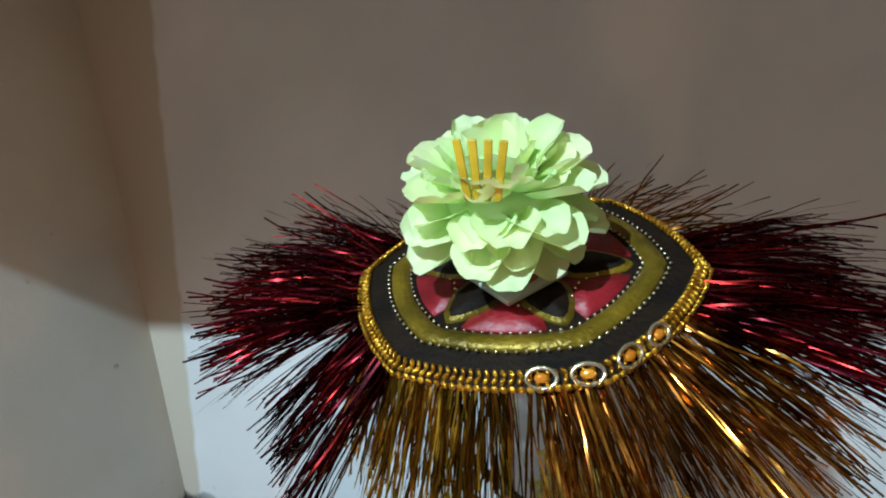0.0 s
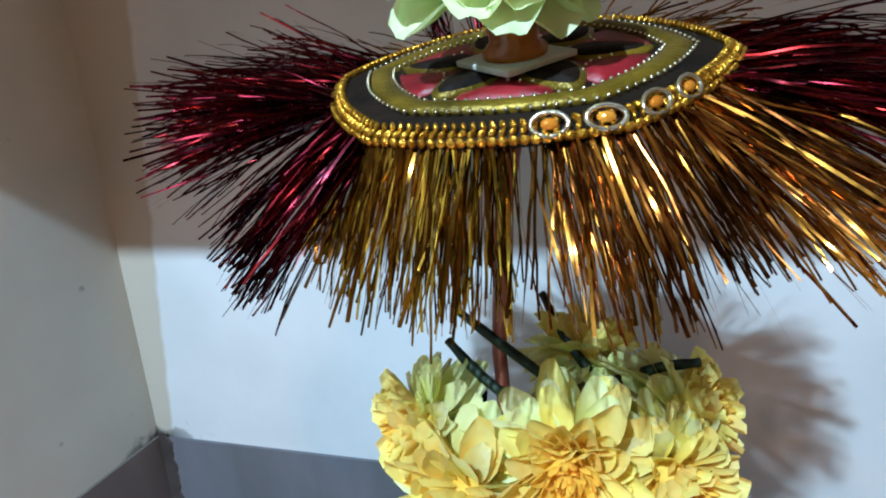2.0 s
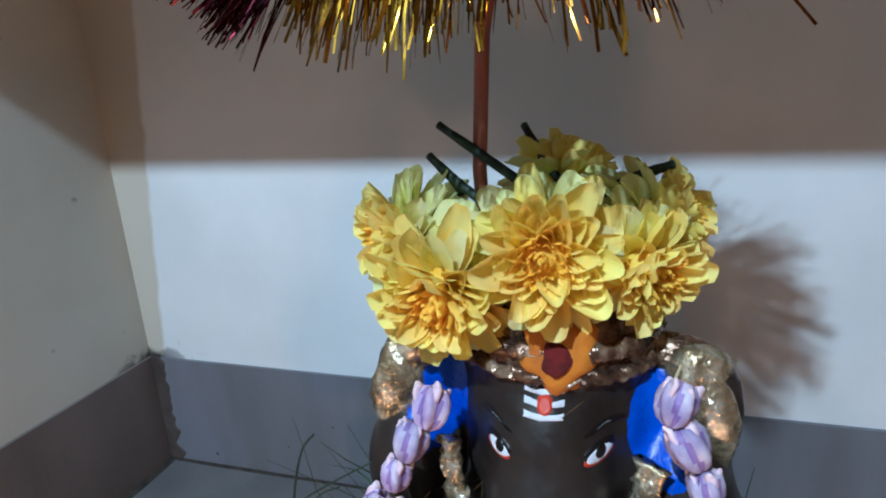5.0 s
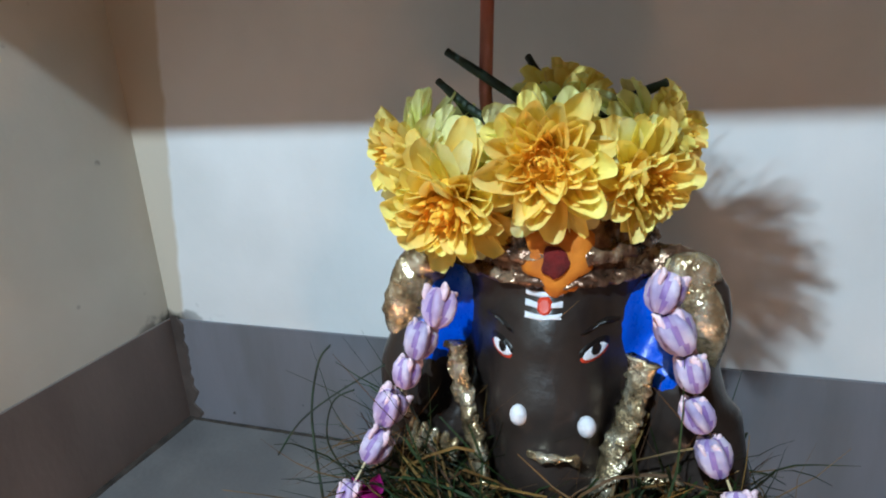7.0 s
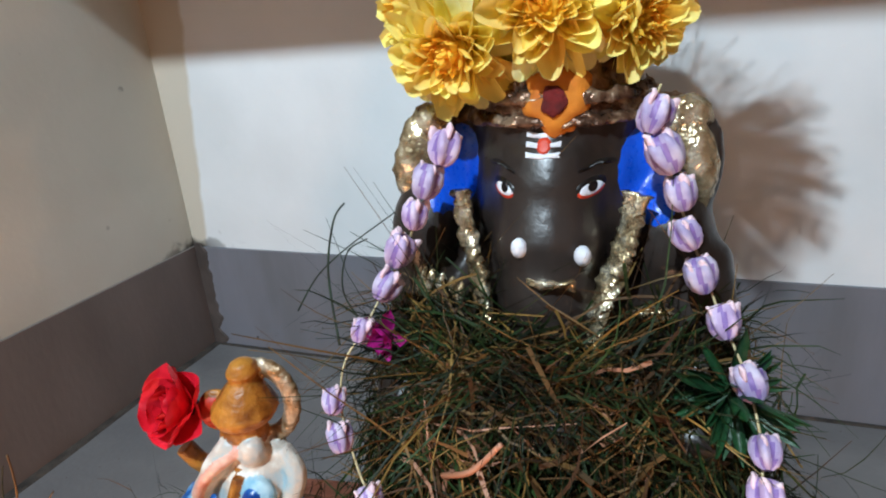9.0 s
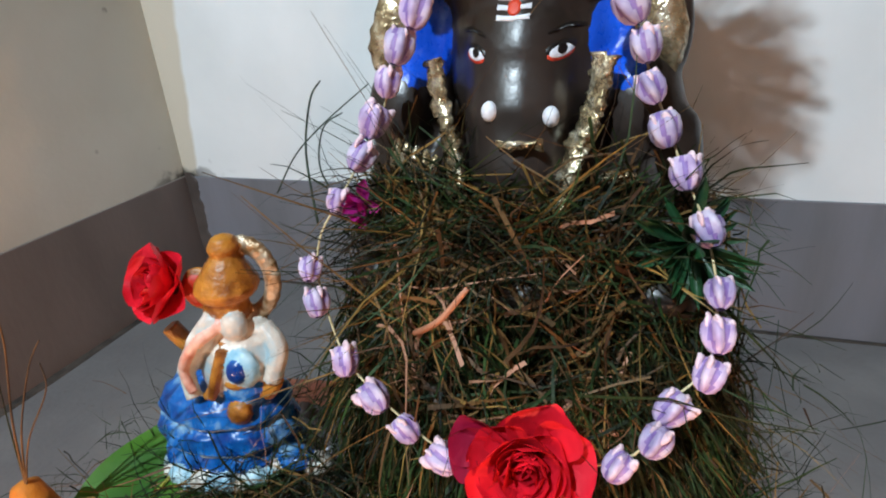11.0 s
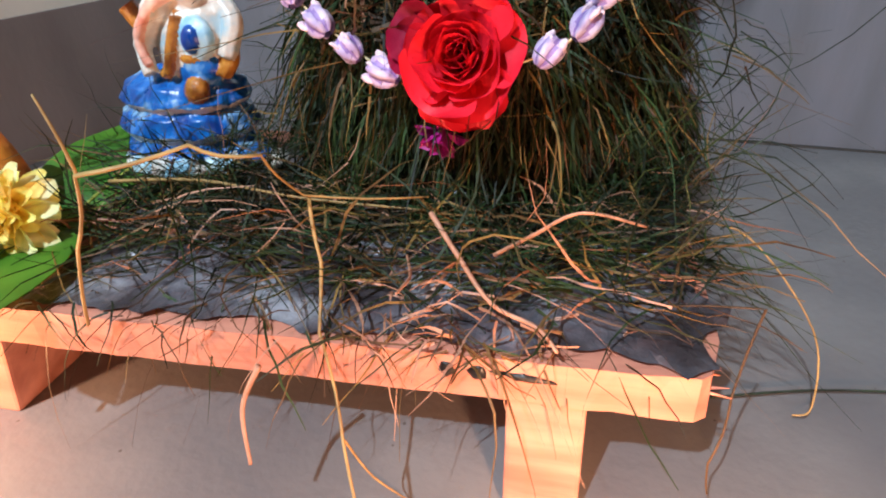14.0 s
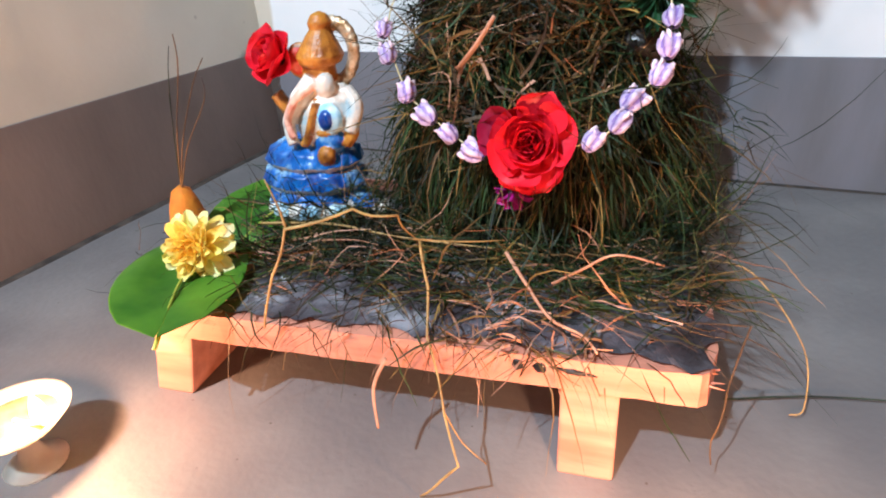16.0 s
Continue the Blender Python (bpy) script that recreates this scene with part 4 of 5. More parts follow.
# ---- garland of lilac buds ----
LEFT = [(0.149, 0.328, 0.366), (0.147, 0.325, 0.360), (0.140, 0.323, 0.345), (0.132, 0.322, 0.329), (0.124, 0.320, 0.311), (0.116, 0.313, 0.295), (0.106, 0.302, 0.275),
        (0.097, 0.294, 0.259), (0.098, 0.284, 0.245), (0.103, 0.277, 0.230), (0.119, 0.263, 0.208), (0.137, 0.255, 0.196), (0.156, 0.249, 0.186), (0.175, 0.245, 0.177)]
RIGHT = [(0.238, 0.328, 0.384), (0.235, 0.324, 0.373), (0.240, 0.322, 0.358), (0.246, 0.322, 0.342), (0.252, 0.321, 0.325), (0.259, 0.320, 0.308), (0.266, 0.311, 0.292),
         (0.276, 0.300, 0.272), (0.282, 0.287, 0.250), (0.282, 0.278, 0.236), (0.280, 0.270, 0.222), (0.267, 0.263, 0.209), (0.261, 0.255, 0.198), (0.250, 0.248, 0.188)]
garland = thing("garland", (0.19, 0.27, 0.20), "garland of lilac crown-flower buds threaded round the idol", "garland")
G0 = Vector((0.19, 0.27, 0.20))
bm = bmesh.new()
tube(bm, [p - G0 for p in smooth_path(LEFT + [(0.205, 0.243, 0.174)] + RIGHT[::-1], 4)], 0.0006, 5)
part("thread", bm, THREAD, garland, "pale cotton thread")


def bud_mesh(seed):
    """A closed five-ribbed bud along +z."""
    b = bmesh.new()
    rng = random.Random(seed)
    prof = [(0.0022, -0.0088), (0.0050, -0.0080), (0.0068, -0.0045), (0.0071, -0.0005), (0.0064, 0.0035), (0.0048, 0.0068), (0.0022, 0.0088)]
    n = 30
    rings = []
    for r, z in prof:
        rings.append([b.verts.new((r * (1 + 0.20 * math.cos(5 * (t + z * 25)) + rng.uniform(-.02, .02)) * math.cos(t), r * (1 + 0.20 * math.cos(5 * (t + z * 25))) * math.sin(t), z))
                      for t in (2 * math.pi * k / n for k in range(n))])
    for r0, r1 in zip(rings, rings[1:]):
        for k in range(n):
            f = b.faces.new((r0[k], r0[(k + 1) % n], r1[(k + 1) % n], r1[k]))
            c = f.calc_center_median()
            f.material_index = 1 if math.cos(5 * (math.atan2(c.y, c.x) + c.z * 25)) < -0.45 else 0
    return mesh_of(b, "bud", [LILAC, LILAC_DARK])


def lobe_mesh():
    b = bmesh.new()
    tube(b, smooth_path([(0.0058, 0, -0.0025), (0.0066, 0, -0.0055), (0.0062, 0, -0.0085), (0.0080, 0, -0.0092)], 2), [0.0019, 0.0022, 0.0025, 0.0026, 0.0026, 0.0020, 0.0012], 7, flat=0.55)
    return mesh_of(b, "lobe", LILAC_TIP)


BUDS, LOBE = [bud_mesh(k) for k in range(3)], lobe_mesh()
rng = random.Random(21)


def bud(at, way, size):
    ob = new("bud", rng.choice(BUDS))
    ob.parent = garland
    ob.matrix_basis = facing(Vector(at) - G0, way, rng.uniform(0, 360)) @ Matrix.Scale(size, 4)
    for k in range(5):
        lo = new("lobe", LOBE)
        lo.parent = ob
        lo.matrix_basis = pose(0, 0, 0, rng.uniform(-14, 14), rng.uniform(-14, 14), 72 * k + rng.uniform(-12, 12)) @ Matrix.Scale(rng.uniform(0.78, 1.02), 4)


for line, sign in ((LEFT, 1), (RIGHT, 1)):
    for i in range(1, len(line)):
        p = Vector(line[i])
        d = p - Vector(line[i - 1])
        if rng.random() < 0.06 and i > 3:
            continue
        bud(p + Vector((rng.uniform(-.002, .002), -0.004, 0)), d.normalized() + Vector((rng.uniform(-.3, .3), rng.uniform(-.4, .1), rng.uniform(-.2, .2))), rng.uniform(0.78, 1.0) * (1.0 if i < 6 else 0.9))

# ---- roses ----
R1 = make_petals("petal", RED, [(0.029, 0.044), (0.026, 0.036), (0.020, 0.028), (0.013, 0.020)], cup=0.30, curl=0.02, point=0.0, cols=8, rows=8, ruffle=0.02)
R2 = make_petals("petal", CRIMSON, [(0.026, 0.030)], cup=0.4, curl=0.05, point=0.2, cols=6)


R3 = make_petals("petal", RED, [(0.027, 0.034)], cup=0.25, curl=0.04, point=0.55, cols=8, rows=8, ruffle=0.02)


def rose(at, way, size, seed, label, group=""):
    rng = random.Random(seed)
    fl = thing("rose", facing(at, way, seed * 50) @ Matrix.Scale(size, 4), label, "flower", group)
    set_petals(fl, [(R1[0], 4, 10, 0.003, 0.000, 7), (R1[0], 4, 28, 0.004, 0.002, 7), (R1[1], 4, 46, 0.005, 0.003, 6), (R1[1], 4, 60, 0.006, 0.004, 6),
                    (R1[2], 4, 68, 0.006, 0.006, 7), (R1[2], 4, 80, 0.0055, 0.007, 6), (R1[3], 3, 84, 0.004, 0.008, 4), (R1[3], 3, 90, 0.002, 0.008, 3)], rng)
    b = bmesh.new()
    lathe(b, [(0.002, -0.012), (0.005, -0.006), (0.007, 0.0), (0.004, 0.006)], 10)
    part("calyx", b, STEM, fl, "dark green calyx")
    return fl


main_rose = rose((0.2135, 0.243, 0.185), (0.10, -1, 0.34), 0.80, 5, "large open red rose hanging on the garland")
for k, (at, tip, face) in enumerate((((0.204, 0.241, 0.184), (-0.95, -0.05, 0.30), (0.1, -0.9, 0.35)), ((0.205, 0.242, 0.188), (-0.80, -0.05, 0.60), (-0.2, -0.9, 0.2)),
                                     ((0.211, 0.236, 0.179), (-0.12, 0.02, -1.0), (0.1, -1.0, 0.1)), ((0.213, 0.238, 0.180), (0.45, 0.02, -0.9), (0.2, -1.0, 0.1)), ((0.214, 0.241, 0.190), (0.42, 0.05, 0.95), (0.1, -1.0, 0.1)))):
    x = Vector(tip).normalized()
    z = Vector(face)
    z = (z - x * z.dot(x)).normalized()
    y = z.cross(x)
    m = Matrix((x, y, z)).transposed().to_4x4()
    m.translation = at
    ob = new("petal", R2[0][k] if k < 2 else R3[0][k - 2])
    ob.parent = main_rose
    ob.matrix_basis = main_rose.matrix_basis.inverted() @ m
rose((0.000, 0.285, 0.222), (-0.35, -0.8, 0.5), 0.75, 8, "small red rose leaning on the figurine")
mg = make_petals("petal", MAGENTA, [(0.022, 0.014)], cup=0.4, curl=0.1, point=0.5)
for at, way, lab in (((0.197, 0.256, 0.146), (0.1, -1, -0.5), "magenta flower below the red rose"), ((0.118, 0.305, 0.272), (-0.2, -1, 0.2), "small magenta flower tucked in grass")):
    fl = thing("magenta_flower", facing(at, way) @ Matrix.Scale(0.62, 4), lab, "flower")
    set_petals(fl, [(mg[0], 6, 55, 0.002, 0, 12), (mg[0], 5, 20, 0.002, 0, 14)], random.Random(3))

# ---- betel leaves, turmeric cone and its flower ----


def betel(name, m, length, width, seed, label):
    b = bmesh.new()
    nu, nv = 16, 10
    g = []
    for i in range(nu + 1):
        s = i / nu
        half = width / 2 * math.sin(math.pi * min(1, s ** 0.62)) ** 0.8 if 0 < i < nu else 0.0004
        row = []
        for j in range(nv + 1):
            u = 2 * j / nv - 1
            z = 0.10 * half * abs(u) + 0.006 * noise.noise((s * 3, u * 2, seed)) - 0.010 * s * s
            row.append((length * (s - 0.10 * abs(u) ** 2 * (1 - s) ** 3 * 3), half * u, z))
        g.append(row)
    for lay in (0, -0.0005):
        vs = [[b.verts.new((x, y, z + lay)) for x, y, z in row] for row in g]
        for i in range(nu):
            for j in range(nv):
                q = (vs[i][j], vs[i + 1][j], vs[i + 1][j + 1], vs[i][j + 1])
                b.faces.new(q if lay == 0 else q[::-1])
    root = thing("betel_leaf", m, label, "leaf", "betel leaves")
    part("blade", b, LEAF, root)
    b = bmesh.new()
    tube(b, smooth_path([(-0.035, 0.004, -0.012), (-0.012, 0.001, -0.002), (0.03, 0, 0.0012), (length * 0.9, 0, -0.0075)], 5), [0.0016] * 6 + [0.0011] * 6 + [0.0006] * 4, 6)
    part("midrib", b, material_midrib, root, "yellow-green stalk and midrib")
    return root


material_midrib = material("leaf_stalk", "7c8a2a", "a8a640", 0.5)
betel("betel_leaf", pose(0.000, 0.128, 0.097, 4, -1, 122), 0.130, 0.088, 1, "green betel leaf lying over the stool's corner")
betel("betel_leaf", pose(-0.022, 0.215, 0.092, 30, -20, 75), 0.105, 0.075, 5, "green betel leaf propped beside the figurine")
b = bmesh.new()
prof = [(0.0155, 0.0), (0.0165, 0.010), (0.0150, 0.024), (0.0110, 0.040), (0.0065, 0.050), (0.001, 0.054)]
lathe(b, prof, 20)
for v in b.verts:
    v.co += Vector((0.0015 * noise.noise(v.co * 90), 0.0015 * noise.noise(v.co * 90 + Vector((3, 0, 0))), 0))
cone = thing("turmeric_cone", pose(-0.046, 0.197, 0.094, 0, 0, 0), "orange turmeric paste cone standing on a leaf", "offering")
part("cone", b, TURMERIC, cone)
b = bmesh.new()
ball(b, (0.006, 0.002, 0.007), pose(0.005, -0.0125, 0.028, -15, 0, 0), 10, 6)
part("kumkum_spot", b, KUMKUM, cone, "dark red powder spot")
chrysanthemum((-0.012, 0.172, 0.115), (0.35, -1, 0.35), 0.74, False, 7, "small lemon yellow chrysanthemum leaning on the turmeric cone", "offerings")

# ---- oil lamps ----


def oil_lamp(x, y, wick_way, watts, label):
    """A shallow frosted glass bowl on a foot, with a wick and its flame at the lip."""
    root = thing("oil_lamp", Matrix.Translation((x, y, 0)) @ Matrix.Scale(0.8, 4), label, "lamp", "oil lamps")
    b = bmesh.new()
    lathe(b, [(0.001, 0.0), (0.024, 0.0), (0.025, 0.003), (0.012, 0.010), (0.008, 0.022), (0.012, 0.034), (0.032, 0.043), (0.043, 0.054), (0.044, 0.056), (0.041, 0.055), (0.030, 0.047), (0.001, 0.043)], 32)
    part("bowl", b, LAMP_GLASS, root)
    b = bmesh.new()
    lathe(b, [(0.001, 0.0487), (0.032, 0.0490), (0.0325, 0.0475)], 28)
    part("oil", b, OIL, root, "dark golden oil")
    w = Vector(wick_way).normalized()
    b = bmesh.new()
    tube(b, smooth_path([(0, 0, 0.050), w * 0.02 + Vector((0, 0, 0.051)), w * 0.037 + Vector((0, 0, 0.059))], 4), 0.0018, 6)
    part("wick", b, WHITE, root, "white cotton wick")
    b = bmesh.new()
    lathe(b, [(0.0005, 0.0), (0.0045, 0.003), (0.0065, 0.008), (0.005, 0.015), (0.0024, 0.022), (0.0003, 0.028)], 12, Matrix.Translation(w * 0.037 + Vector((0, 0, 0.059))))
    fl = part("flame", b, FLAME, root, "bright yellow flame")
    fl.visible_shadow = False
    p = Vector((x, y, 0)) + w * 0.030
    flame_lamp("flame_light", (p.x, p.y, 0.076), watts)


oil_lamp(*LAMPS[0], (0.9, 0.1, 0), 2.0, "frosted glass oil lamp with a burning wick on the floor")
oil_lamp(*LAMPS[1], (-0.8, -0.25, 0), 2.1, "frosted glass oil lamp with a burning wick on the floor")

# ---- grass ----


def heap(name, n, seed, mats, weights, region, label):
    rng = np.random.default_rng(seed)
    roots, ways, lengths, widths, droop, curl = region(n, rng)
    pick = rng.choice(len(mats), size=n, p=weights)
    me = ribbons(name, roots, ways, lengths, widths, droop, curl, mats, seed, segs=6, pick=pick, kink=0.012)
    return tagged(part(name, me, None), label, "grass", kind="stuff")


BC = np.array([0.190, 0.340, 0.190])


def shell(n, rng, z0, z1, rx, ry):
    """Places on the front and sides of the idol's body between two heights."""
    a = np.radians(rng.uniform(-215, 35, n))
    z = rng.uniform(z0, z1, n)
    return a, z, np.stack([BC[0] + rx(z) * np.cos(a), BC[1] + ry(z) * np.sin(a), z], 1)


def width_x(z):
    return np.interp(z, [0.09, 0.13, 0.20, 0.26, 0.285], [0.120, 0.118, 0.098, 0.088, 0.060])


def width_y(z):
    return np.interp(z, [0.09, 0.13, 0.20, 0.26, 0.285], [0.080, 0.078, 0.078, 0.058, 0.040])


def chest(n, rng):
    """Wisps of blades that lie the same way, tangled over one another."""
    m = n // 14
    k = rng.integers(0, m, n)
    a, z, p = shell(m, rng, 0.172, 0.280, lambda z: width_x(z) * rng.uniform(0.72, 1.02, m), lambda z: width_y(z) * rng.uniform(0.66, 1.03, m))
    slope = rng.normal(size=m) * 0.8
    tang = np.stack([-np.sin(a), np.cos(a), slope], 1) * rng.choice([-1, 1], m)[:, None]
    w = tang[k] + rng.normal(size=(n, 3)) * 0.22
    w[:, 1] -= rng.uniform(-0.1, 0.30, n)
    L = rng.uniform(0.03, 0.088, n)
    p = p[k] + rng.normal(size=(n, 3)) * np.array([0.009, 0.004, 0.006])
    q = p - np.array([0.197, 0, 0.232])                                   # a hollow like a nest in the middle
    d = np.hypot(q[:, 0], q[:, 2] * 1.3) + 1e-6
    near = np.clip(1 - d / 0.055, 0, 1)
    p[:, 0] += q[:, 0] / d * near * 0.026
    p[:, 2] += q[:, 2] / d * near * 0.020
    spin = rng.choice([-1, 1], n) * near * 1.6
    w[:, 0] += -q[:, 2] / d * spin
    w[:, 2] += q[:, 0] / d * spin
    L = L * (1 - 0.5 * near)
    return p - w / np.linalg.norm(w, axis=1, keepdims=True) * L[:, None] * 0.5, w, L, rng.uniform(0.0005, 0.0016, n), rng.uniform(0, 0.35, n), (rng.normal(size=m) * 0.6)[k] + rng.normal(size=n) * 0.15


def skirt(n, rng):
    a, z, p = shell(n, rng, 0.125, 0.235, lambda z: width_x(z) * rng.uniform(0.8, 0.97, n), lambda z: width_y(z) * rng.uniform(0.72, 0.97, n))
    lean = np.array([noise.noise((q[0] * 60, q[1] * 60, q[2] * 30)) for q in p]) * 0.9
    w = np.stack([np.cos(a) * 0.42 + lean, np.sin(a) * 0.34 - 0.1 * np.abs(lean), -np.ones(n)], 1) + rng.normal(size=(n, 3)) * 0.13
    L = np.minimum(rng.uniform(0.035, 0.085, n), (z - 0.088) * 1.05)
    return p, w, L, rng.uniform(0.0008, 0.0019, n), rng.uniform(0, 0.15, n), rng.normal(size=n) * 0.12


def back(n, rng):
    a, z, p = shell(n, rng, 0.10, 0.27, lambda z: width_x(z) * rng.uniform(0.5, 0.85, n), lambda z: width_y(z) * rng.uniform(0.5, 0.8, n))
    w = rng.normal(size=(n, 3)) + np.array([0, 0, -0.4])
    L = rng.uniform(0.03, 0.06, n)
    return p, w, L, rng.uniform(0.0012, 0.0026, n), rng.uniform(0, 0.3, n), rng.normal(size=n) * 0.3


def crown_edge(n, rng):
    a = np.radians(rng.uniform(-200, 20, n))
    p = np.stack([BC[0] + 0.085 * np.cos(a) * rng.uniform(0.5, 1.05, n), BC[1] + 0.062 * np.sin(a) * rng.uniform(0.8, 1.0, n), rng.uniform(0.245, 0.278, n)], 1)
    w = np.stack([np.cos(a) * 0.7, np.sin(a) * 0.35, rng.uniform(-0.1, 0.55, n)], 1) + rng.normal(size=(n, 3)) * 0.35
    return p, w, rng.uniform(0.02, 0.058, n), rng.uniform(0.0006, 0.0013, n), rng.uniform(0, 0.5, n), rng.normal(size=n) * 0.35


def stool_place(u, v):
    c, s = math.cos(radians(PA)), math.sin(radians(PA))
    return np.stack([-0.027 + u * c - v * s, 0.130 + u * s + v * c], 1)


def litter(n, rng):
    u, v = rng.uniform(0.03, 0.36, n), 0.018 + 0.125 * rng.beta(1.8, 1.1, n)
    p = np.concatenate([stool_place(u, v), (0.090 + 0.010 * rng.random(n) + 0.12 * np.maximum(0, v - 0.075) ** 1.0)[:, None]], 1)
    w = rng.normal(size=(n, 3)) * np.array([1.0, 0.55, 0.20]) + np.array([0, 0, 0.12])
    return p, w, rng.uniform(0.025, 0.085, n), rng.uniform(0.0006, 0.0016, n), rng.uniform(0.0, 0.15, n), rng.normal(size=n) * 0.30


def side_litter(n, rng):
    left = rng.random(n) < 0.55
    x = np.where(left, rng.uniform(-0.02, 0.11, n), rng.uniform(0.27, 0.335, n))
    y = np.where(left, rng.uniform(0.245, 0.36, n), rng.uniform(0.22, 0.38, n))
    p = np.stack([x, y, np.where(left, rng.uniform(0.09, 0.14, n), rng.uniform(0.09, 0.20, n))], 1)
    w = rng.normal(size=(n, 3)) * np.array([0.8, 0.7, 0.55]) + np.where(left, -0.25, 0.35)[:, None] * np.array([1, 0, 0]) + np.array([0, 0, 0.15])
    return p, w, rng.uniform(0.025, 0.065, n), rng.uniform(0.0005, 0.0011, n), rng.uniform(0.1, 0.7, n), rng.normal(size=n) * 0.7


def hanging(n, rng):
    u = rng.uniform(0.05, 0.33, n)
    p = np.concatenate([stool_place(u, rng.uniform(-0.004, 0.02, n)), rng.uniform(0.084, 0.094, n)[:, None]], 1)
    w = rng.normal(size=(n, 3)) * np.array([0.9, 0.25, 0.25]) + np.array([0.0, -0.45, -0.1])
    return p, w, rng.uniform(0.015, 0.045, n), rng.uniform(0.0007, 0.0014, n), rng.uniform(0.4, 1.1, n), rng.normal(size=n) * 0.4


heap("grass_filling", 1500, 31, [GRASS], [1.0], back, "dense dark green grass round the idol's body")
heap("grass_garland", 2300, 32, [GRASS, HAY], [0.55, 0.45], chest, "tangled green and dry grass over the idol's chest")
heap("grass_skirt", 2600, 33, [GRASS, HAY], [0.85, 0.15], skirt, "dark green grass hanging round the seated idol")
heap("grass_tufts", 420, 34, [GRASS, HAY], [0.8, 0.2], crown_edge, "loose green grass ends below the idol's head")
heap("grass_litter", 2300, 35, [GRASS, HAY, STRAW_PINK], [0.68, 0.26, 0.06], litter, "loose dry and green grass strewn on the stool")
heap("grass_wisps", 420, 36, [GRASS, HAY], [0.75, 0.25], side_litter, "thin grass wisps beside the figurine and stool")
def floor_wisps(n, rng):
    p = np.stack([rng.uniform(-0.17, -0.02, n), rng.uniform(0.20, 0.36, n), rng.uniform(0.004, 0.07, n)], 1)
    w = rng.normal(size=(n, 3)) * np.array([0.8, 0.6, 0.5]) + np.array([-0.15, 0, 0.25])
    return p, w, rng.uniform(0.03, 0.09, n), rng.uniform(0.0005, 0.0011, n), rng.uniform(0.2, 0.8, n), rng.normal(size=n) * 0.4


heap("grass_wisps", 150, 38, [GRASS, HAY], [0.8, 0.2], floor_wisps, "thin grass wisps spilling off the stool")
heap("grass_fringe", 70, 37, [GRASS, HAY], [0.45, 0.55], hanging, "thin dry grass hanging over the stool's edge")


def tangle(n, rng):
    u = np.clip(rng.normal(0.245, 0.045, n), 0.12, 0.33)
    p = np.concatenate([stool_place(u, rng.uniform(-0.006, 0.035, n)), rng.uniform(0.086, 0.100, n)[:, None]], 1)
    w = rng.normal(size=(n, 3)) * np.array([1.0, 0.35, 0.25]) + np.array([0.0, -0.35, 0.05])
    return p, w, rng.uniform(0.015, 0.045, n), rng.uniform(0.0008, 0.0019, n), rng.uniform(0.2, 0.8, n), rng.normal(size=n) * 0.6


heap("straw_tangle", 95, 44, [STRAW_PINK, HAY, GRASS], [0.5, 0.35, 0.15], tangle, "curled reddish straw spilling over the stool's front edge")


def thick_hay(n, rng):
    a = np.radians(rng.uniform(-145, -35, n))
    z = rng.uniform(0.180, 0.275, n)
    p = np.stack([BC[0] + 0.8 * width_x(z) * np.cos(a), BC[1] + width_y(z) * np.sin(a) * rng.uniform(0.95, 1.08, n), z], 1)
    w = np.stack([-np.sin(a), np.cos(a), rng.normal(size=n) * 0.7], 1) * rng.choice([-1, 1], n)[:, None] + rng.normal(size=(n, 3)) * 0.3
    L = rng.uniform(0.03, 0.075, n)
    return p - w / np.linalg.norm(w, axis=1, keepdims=True) * L[:, None] * 0.5, w, L, rng.uniform(0.0009, 0.0024, n), rng.uniform(0, 0.3, n), rng.normal(size=n) * 0.5


heap("hay_strands", 230, 41, [HAY, STRAW_PINK], [0.85, 0.15], thick_hay, "coarse brown hay strands over the green grass")


def straw(pts, r, mat, label, kinky=False):
    b = bmesh.new()
    if kinky:                                           # nearly straight between its joints
        line = []
        for p, q in zip(pts, pts[1:]):
            p, q = Vector(p), Vector(q)
            bow = Vector((noise.noise(p * 90), noise.noise(q * 90), noise.noise(p * 70 + q))) * (q - p).length * 0.10
            line += [p.lerp(q, k / 4) + bow * math.sin(math.pi * k / 4) for k in range(4)]
        line.append(Vector(pts[-1]))
    else:
        line = smooth_path(pts, 6)
    tube(b, line, [r * (1 - 0.45 * k / len(line)) for k in range(len(line))], 7, flat=0.7)
    return tagged(part("straw", b, mat), label, "straw", "long straws")


LONG = "long bent dry straw lying over the grass on the stool"
straw([(0.070, 0.135, 0.088), (0.094, 0.128, 0.135), (0.115, 0.123, 0.170), (0.142, 0.148, 0.174), (0.163, 0.159, 0.168), (0.154, 0.193, 0.135), (0.20, 0.225, 0.125)], 0.0011, STRAW, LONG, True)
straw([(0.155, 0.195, 0.133), (0.166, 0.180, 0.110), (0.173, 0.160, 0.088), (0.193, 0.135, 0.056), (0.212, 0.110, 0.046), (0.196, 0.112, 0.022), (0.182, 0.116, 0.002)], 0.0012, STRAW, "long bent dry straw hanging to the floor", True)
straw([(0.115, 0.124, 0.169), (0.113, 0.124, 0.182), (0.106, 0.126, 0.196)], 0.0010, STRAW, LONG)
straw([(0.193, 0.136, 0.055), (0.200, 0.142, 0.028), (0.211, 0.152, 0.003)], 0.0008, STRAW, "thin dry straw hanging to the floor")
straw([(0.000, 0.224, 0.110), (0.060, 0.232, 0.114), (0.120, 0.238, 0.108), (0.19, 0.246, 0.106)], 0.0016, STRAW, LONG)
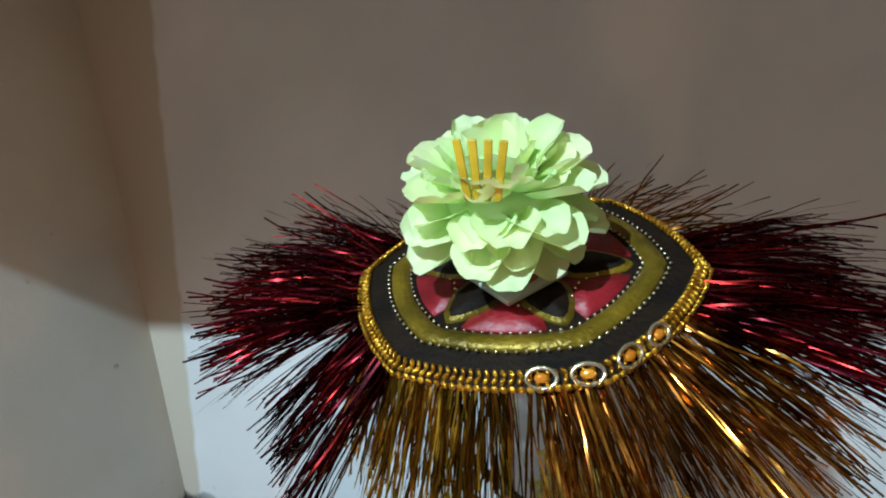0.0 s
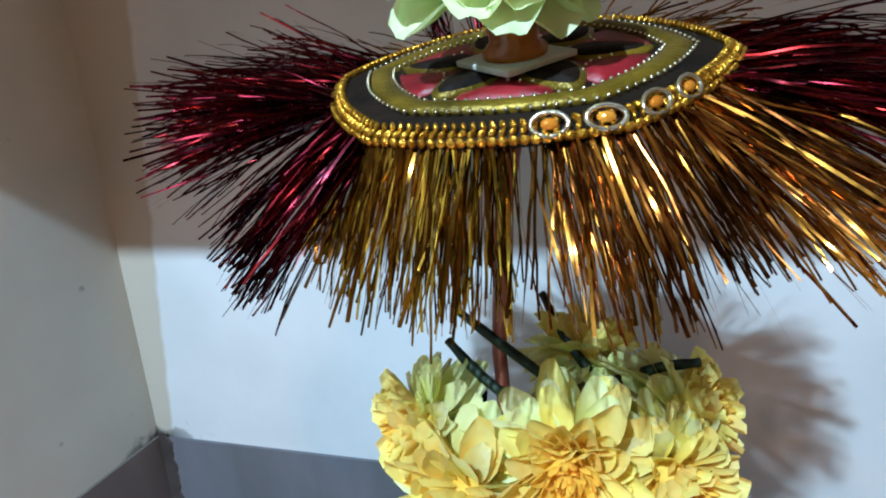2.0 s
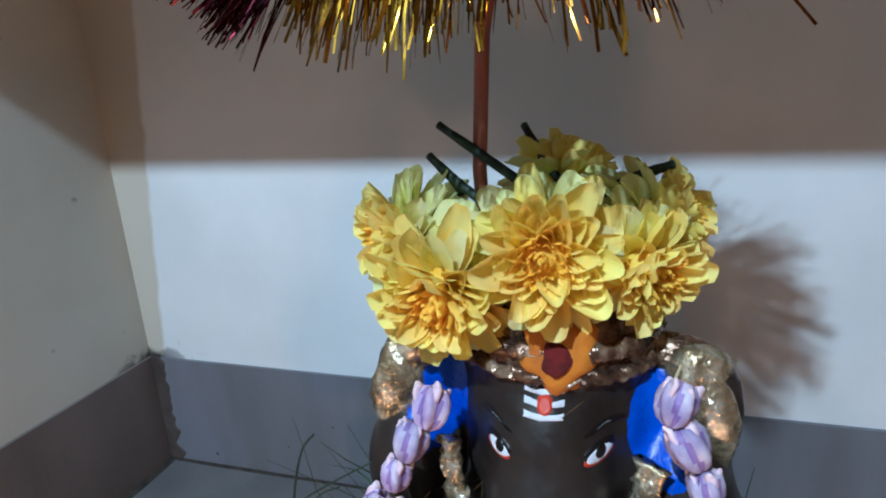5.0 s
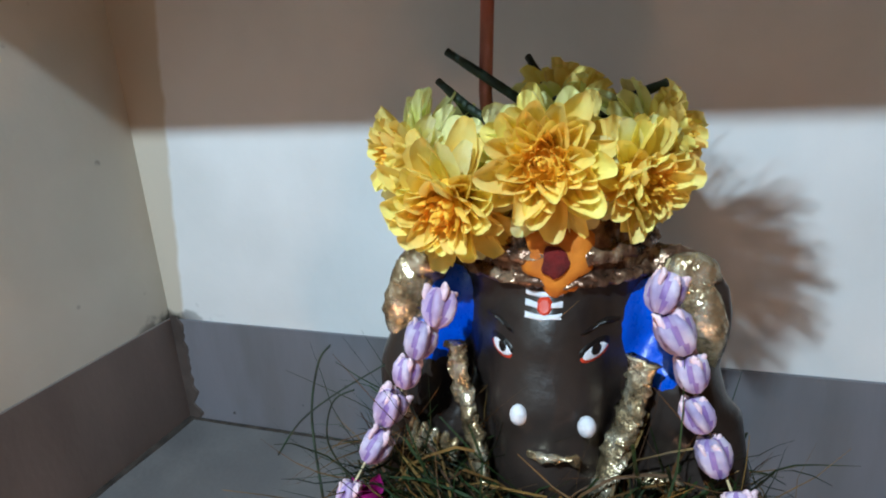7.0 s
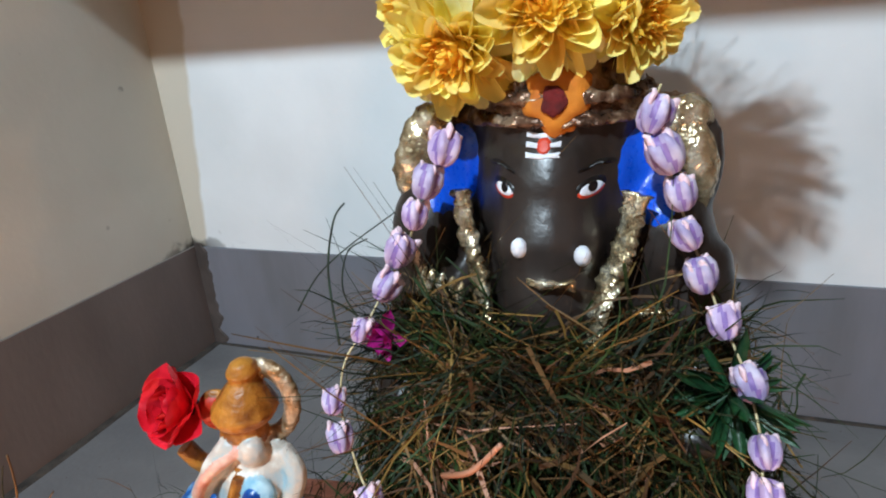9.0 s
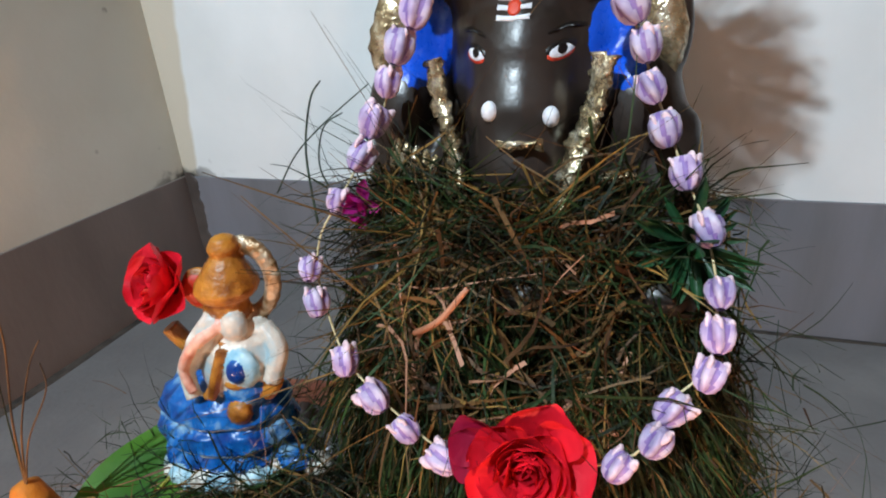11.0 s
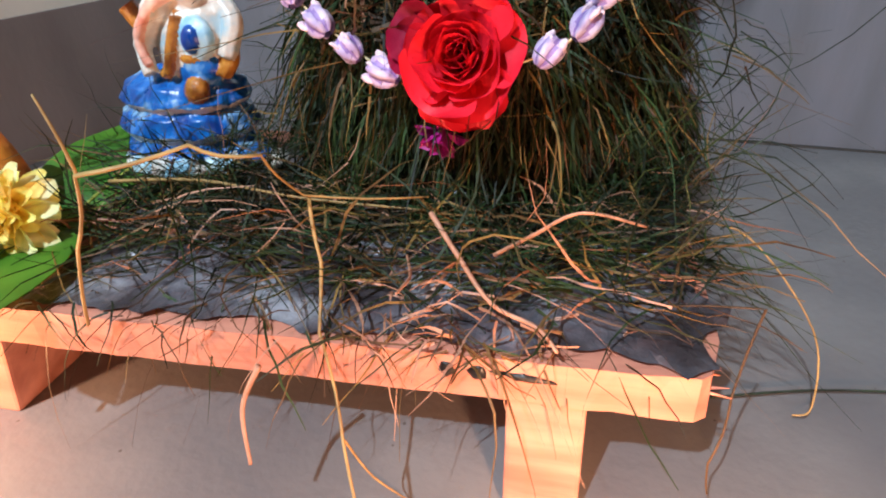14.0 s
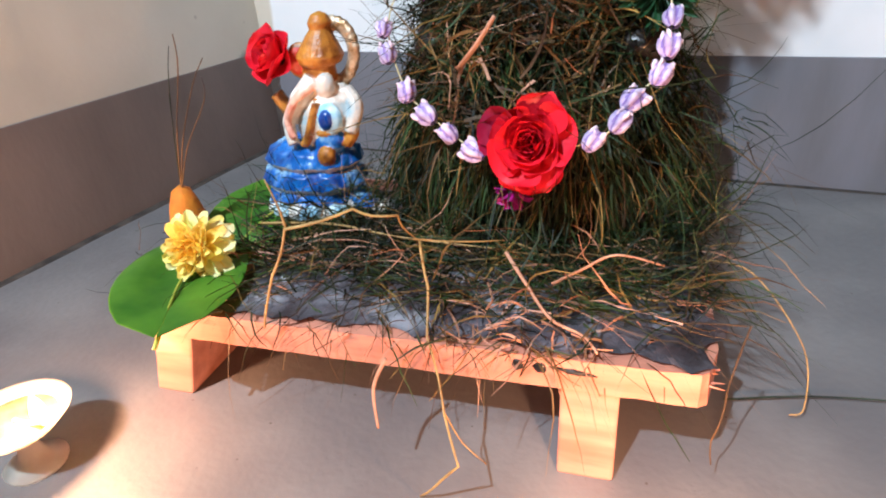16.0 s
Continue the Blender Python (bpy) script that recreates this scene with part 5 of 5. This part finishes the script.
straw([(0.205, 0.215, 0.122), (0.222, 0.200, 0.112), (0.242, 0.184, 0.101), (0.262, 0.178, 0.098), (0.272, 0.170, 0.094)], 0.0019, STRAW_PINK, LONG)
straw([(0.196, 0.205, 0.104), (0.206, 0.185, 0.108), (0.213, 0.166, 0.118), (0.216, 0.150, 0.124)], 0.0009, STRAW_PINK, LONG)
straw([(0.236, 0.210, 0.108), (0.253, 0.212, 0.120), (0.272, 0.214, 0.132), (0.298, 0.220, 0.126)], 0.0014, STRAW_PINK, LONG)
straw([(0.310, 0.215, 0.092), (0.332, 0.213, 0.098), (0.346, 0.210, 0.102), (0.340, 0.197, 0.066), (0.336, 0.186, 0.036), (0.338, 0.182, 0.022)], 0.0007, HAY, "thin bent straw hanging from the stool's end", True)
straw([(0.155, 0.270, 0.222), (0.172, 0.258, 0.238), (0.186, 0.256, 0.256)], 0.0022, STRAW_PINK, "reddish straw stuck in the grass on the idol")
straw([(0.20, 0.07, 0.003), (0.19, 0.09, 0.004), (0.186, 0.105, 0.006)], 0.0013, STRAW, "short dry straw on the floor")
straw([(0.135, 0.05, 0.003), (0.150, 0.052, 0.004), (0.165, 0.049, 0.003)], 0.0013, STRAW_PINK, "short dry straw on the floor")
straw([(0.215, 0.06, 0.003), (0.228, 0.07, 0.004), (0.236, 0.062, 0.003)], 0.0016, STRAW_PINK, "short dry straw on the floor")
straw([(0.155, 0.140, 0.082), (0.150, 0.130, 0.066), (0.156, 0.120, 0.045)], 0.0018, STRAW_PINK, "short straw hanging from the stool")
straw([(0.082, 0.315, 0.255), (0.072, 0.330, 0.290), (0.076, 0.336, 0.318), (0.083, 0.338, 0.328)], 0.0011, STEM, "thin dark grass stalk beside the idol")
straw([(0.318, 0.300, 0.090), (0.350, 0.300, 0.085), (0.385, 0.275, 0.050), (0.392, 0.262, 0.012), (0.385, 0.262, 0.003)], 0.0008, STRAW, "long thin straw curving off the stool to the floor")
straw([(0.345, 0.262, 0.004), (0.40, 0.285, 0.004), (0.46, 0.300, 0.004), (0.54, 0.312, 0.003)], 0.0011, STEM, "long dark grass stalk lying on the floor")
straw([(0.052, 0.325, 0.268), (0.068, 0.325, 0.290), (0.089, 0.325, 0.308), (0.118, 0.325, 0.328)], 0.0007, STEM, "thin dark grass stalk beside the idol")
straw([(0.098, 0.320, 0.262), (0.086, 0.320, 0.284), (0.090, 0.322, 0.306), (0.102, 0.323, 0.314)], 0.0008, STEM, "thin dark grass stalk beside the idol")
for k, (dx, dz) in enumerate(((0.022, 0.092), (0.030, 0.080), (0.036, 0.070), (0.012, 0.086), (0.005, 0.06))):
    straw([(-0.045, 0.197, 0.143), (-0.042 + dx * 0.4, 0.198, 0.143 + dz * 0.5), (-0.040 + dx * 1.1, 0.199, 0.143 + dz * 1.0), (-0.038 + dx * (1.5 if k % 2 else 1.1), 0.200, 0.143 + dz * 1.22)],
          0.0009 - 0.0001 * k, HAY if k < 3 else GRASS, "upright dry grass stalk stuck in the turmeric cone")

# ---- leaf bundle at the idol's shoulder ----
lb = make_petals("small_leaf", LEAF_DARK, [(0.026, 0.006)], cup=0.4, curl=0.15, point=0.9)
bundle = thing("leaf_bundle", facing((0.272, 0.303, 0.262), (0.2, -1, -0.1)), "knot of dark green leaves at the idol's shoulder", "leaves")
set_petals(bundle, [(lb[0], 14, 20, 0.002, 0, 20), (lb[0], 12, 45, 0.002, 0.002, 20), (lb[0], 10, -5, 0.002, -0.003, 20)], random.Random(6), "small_leaf")
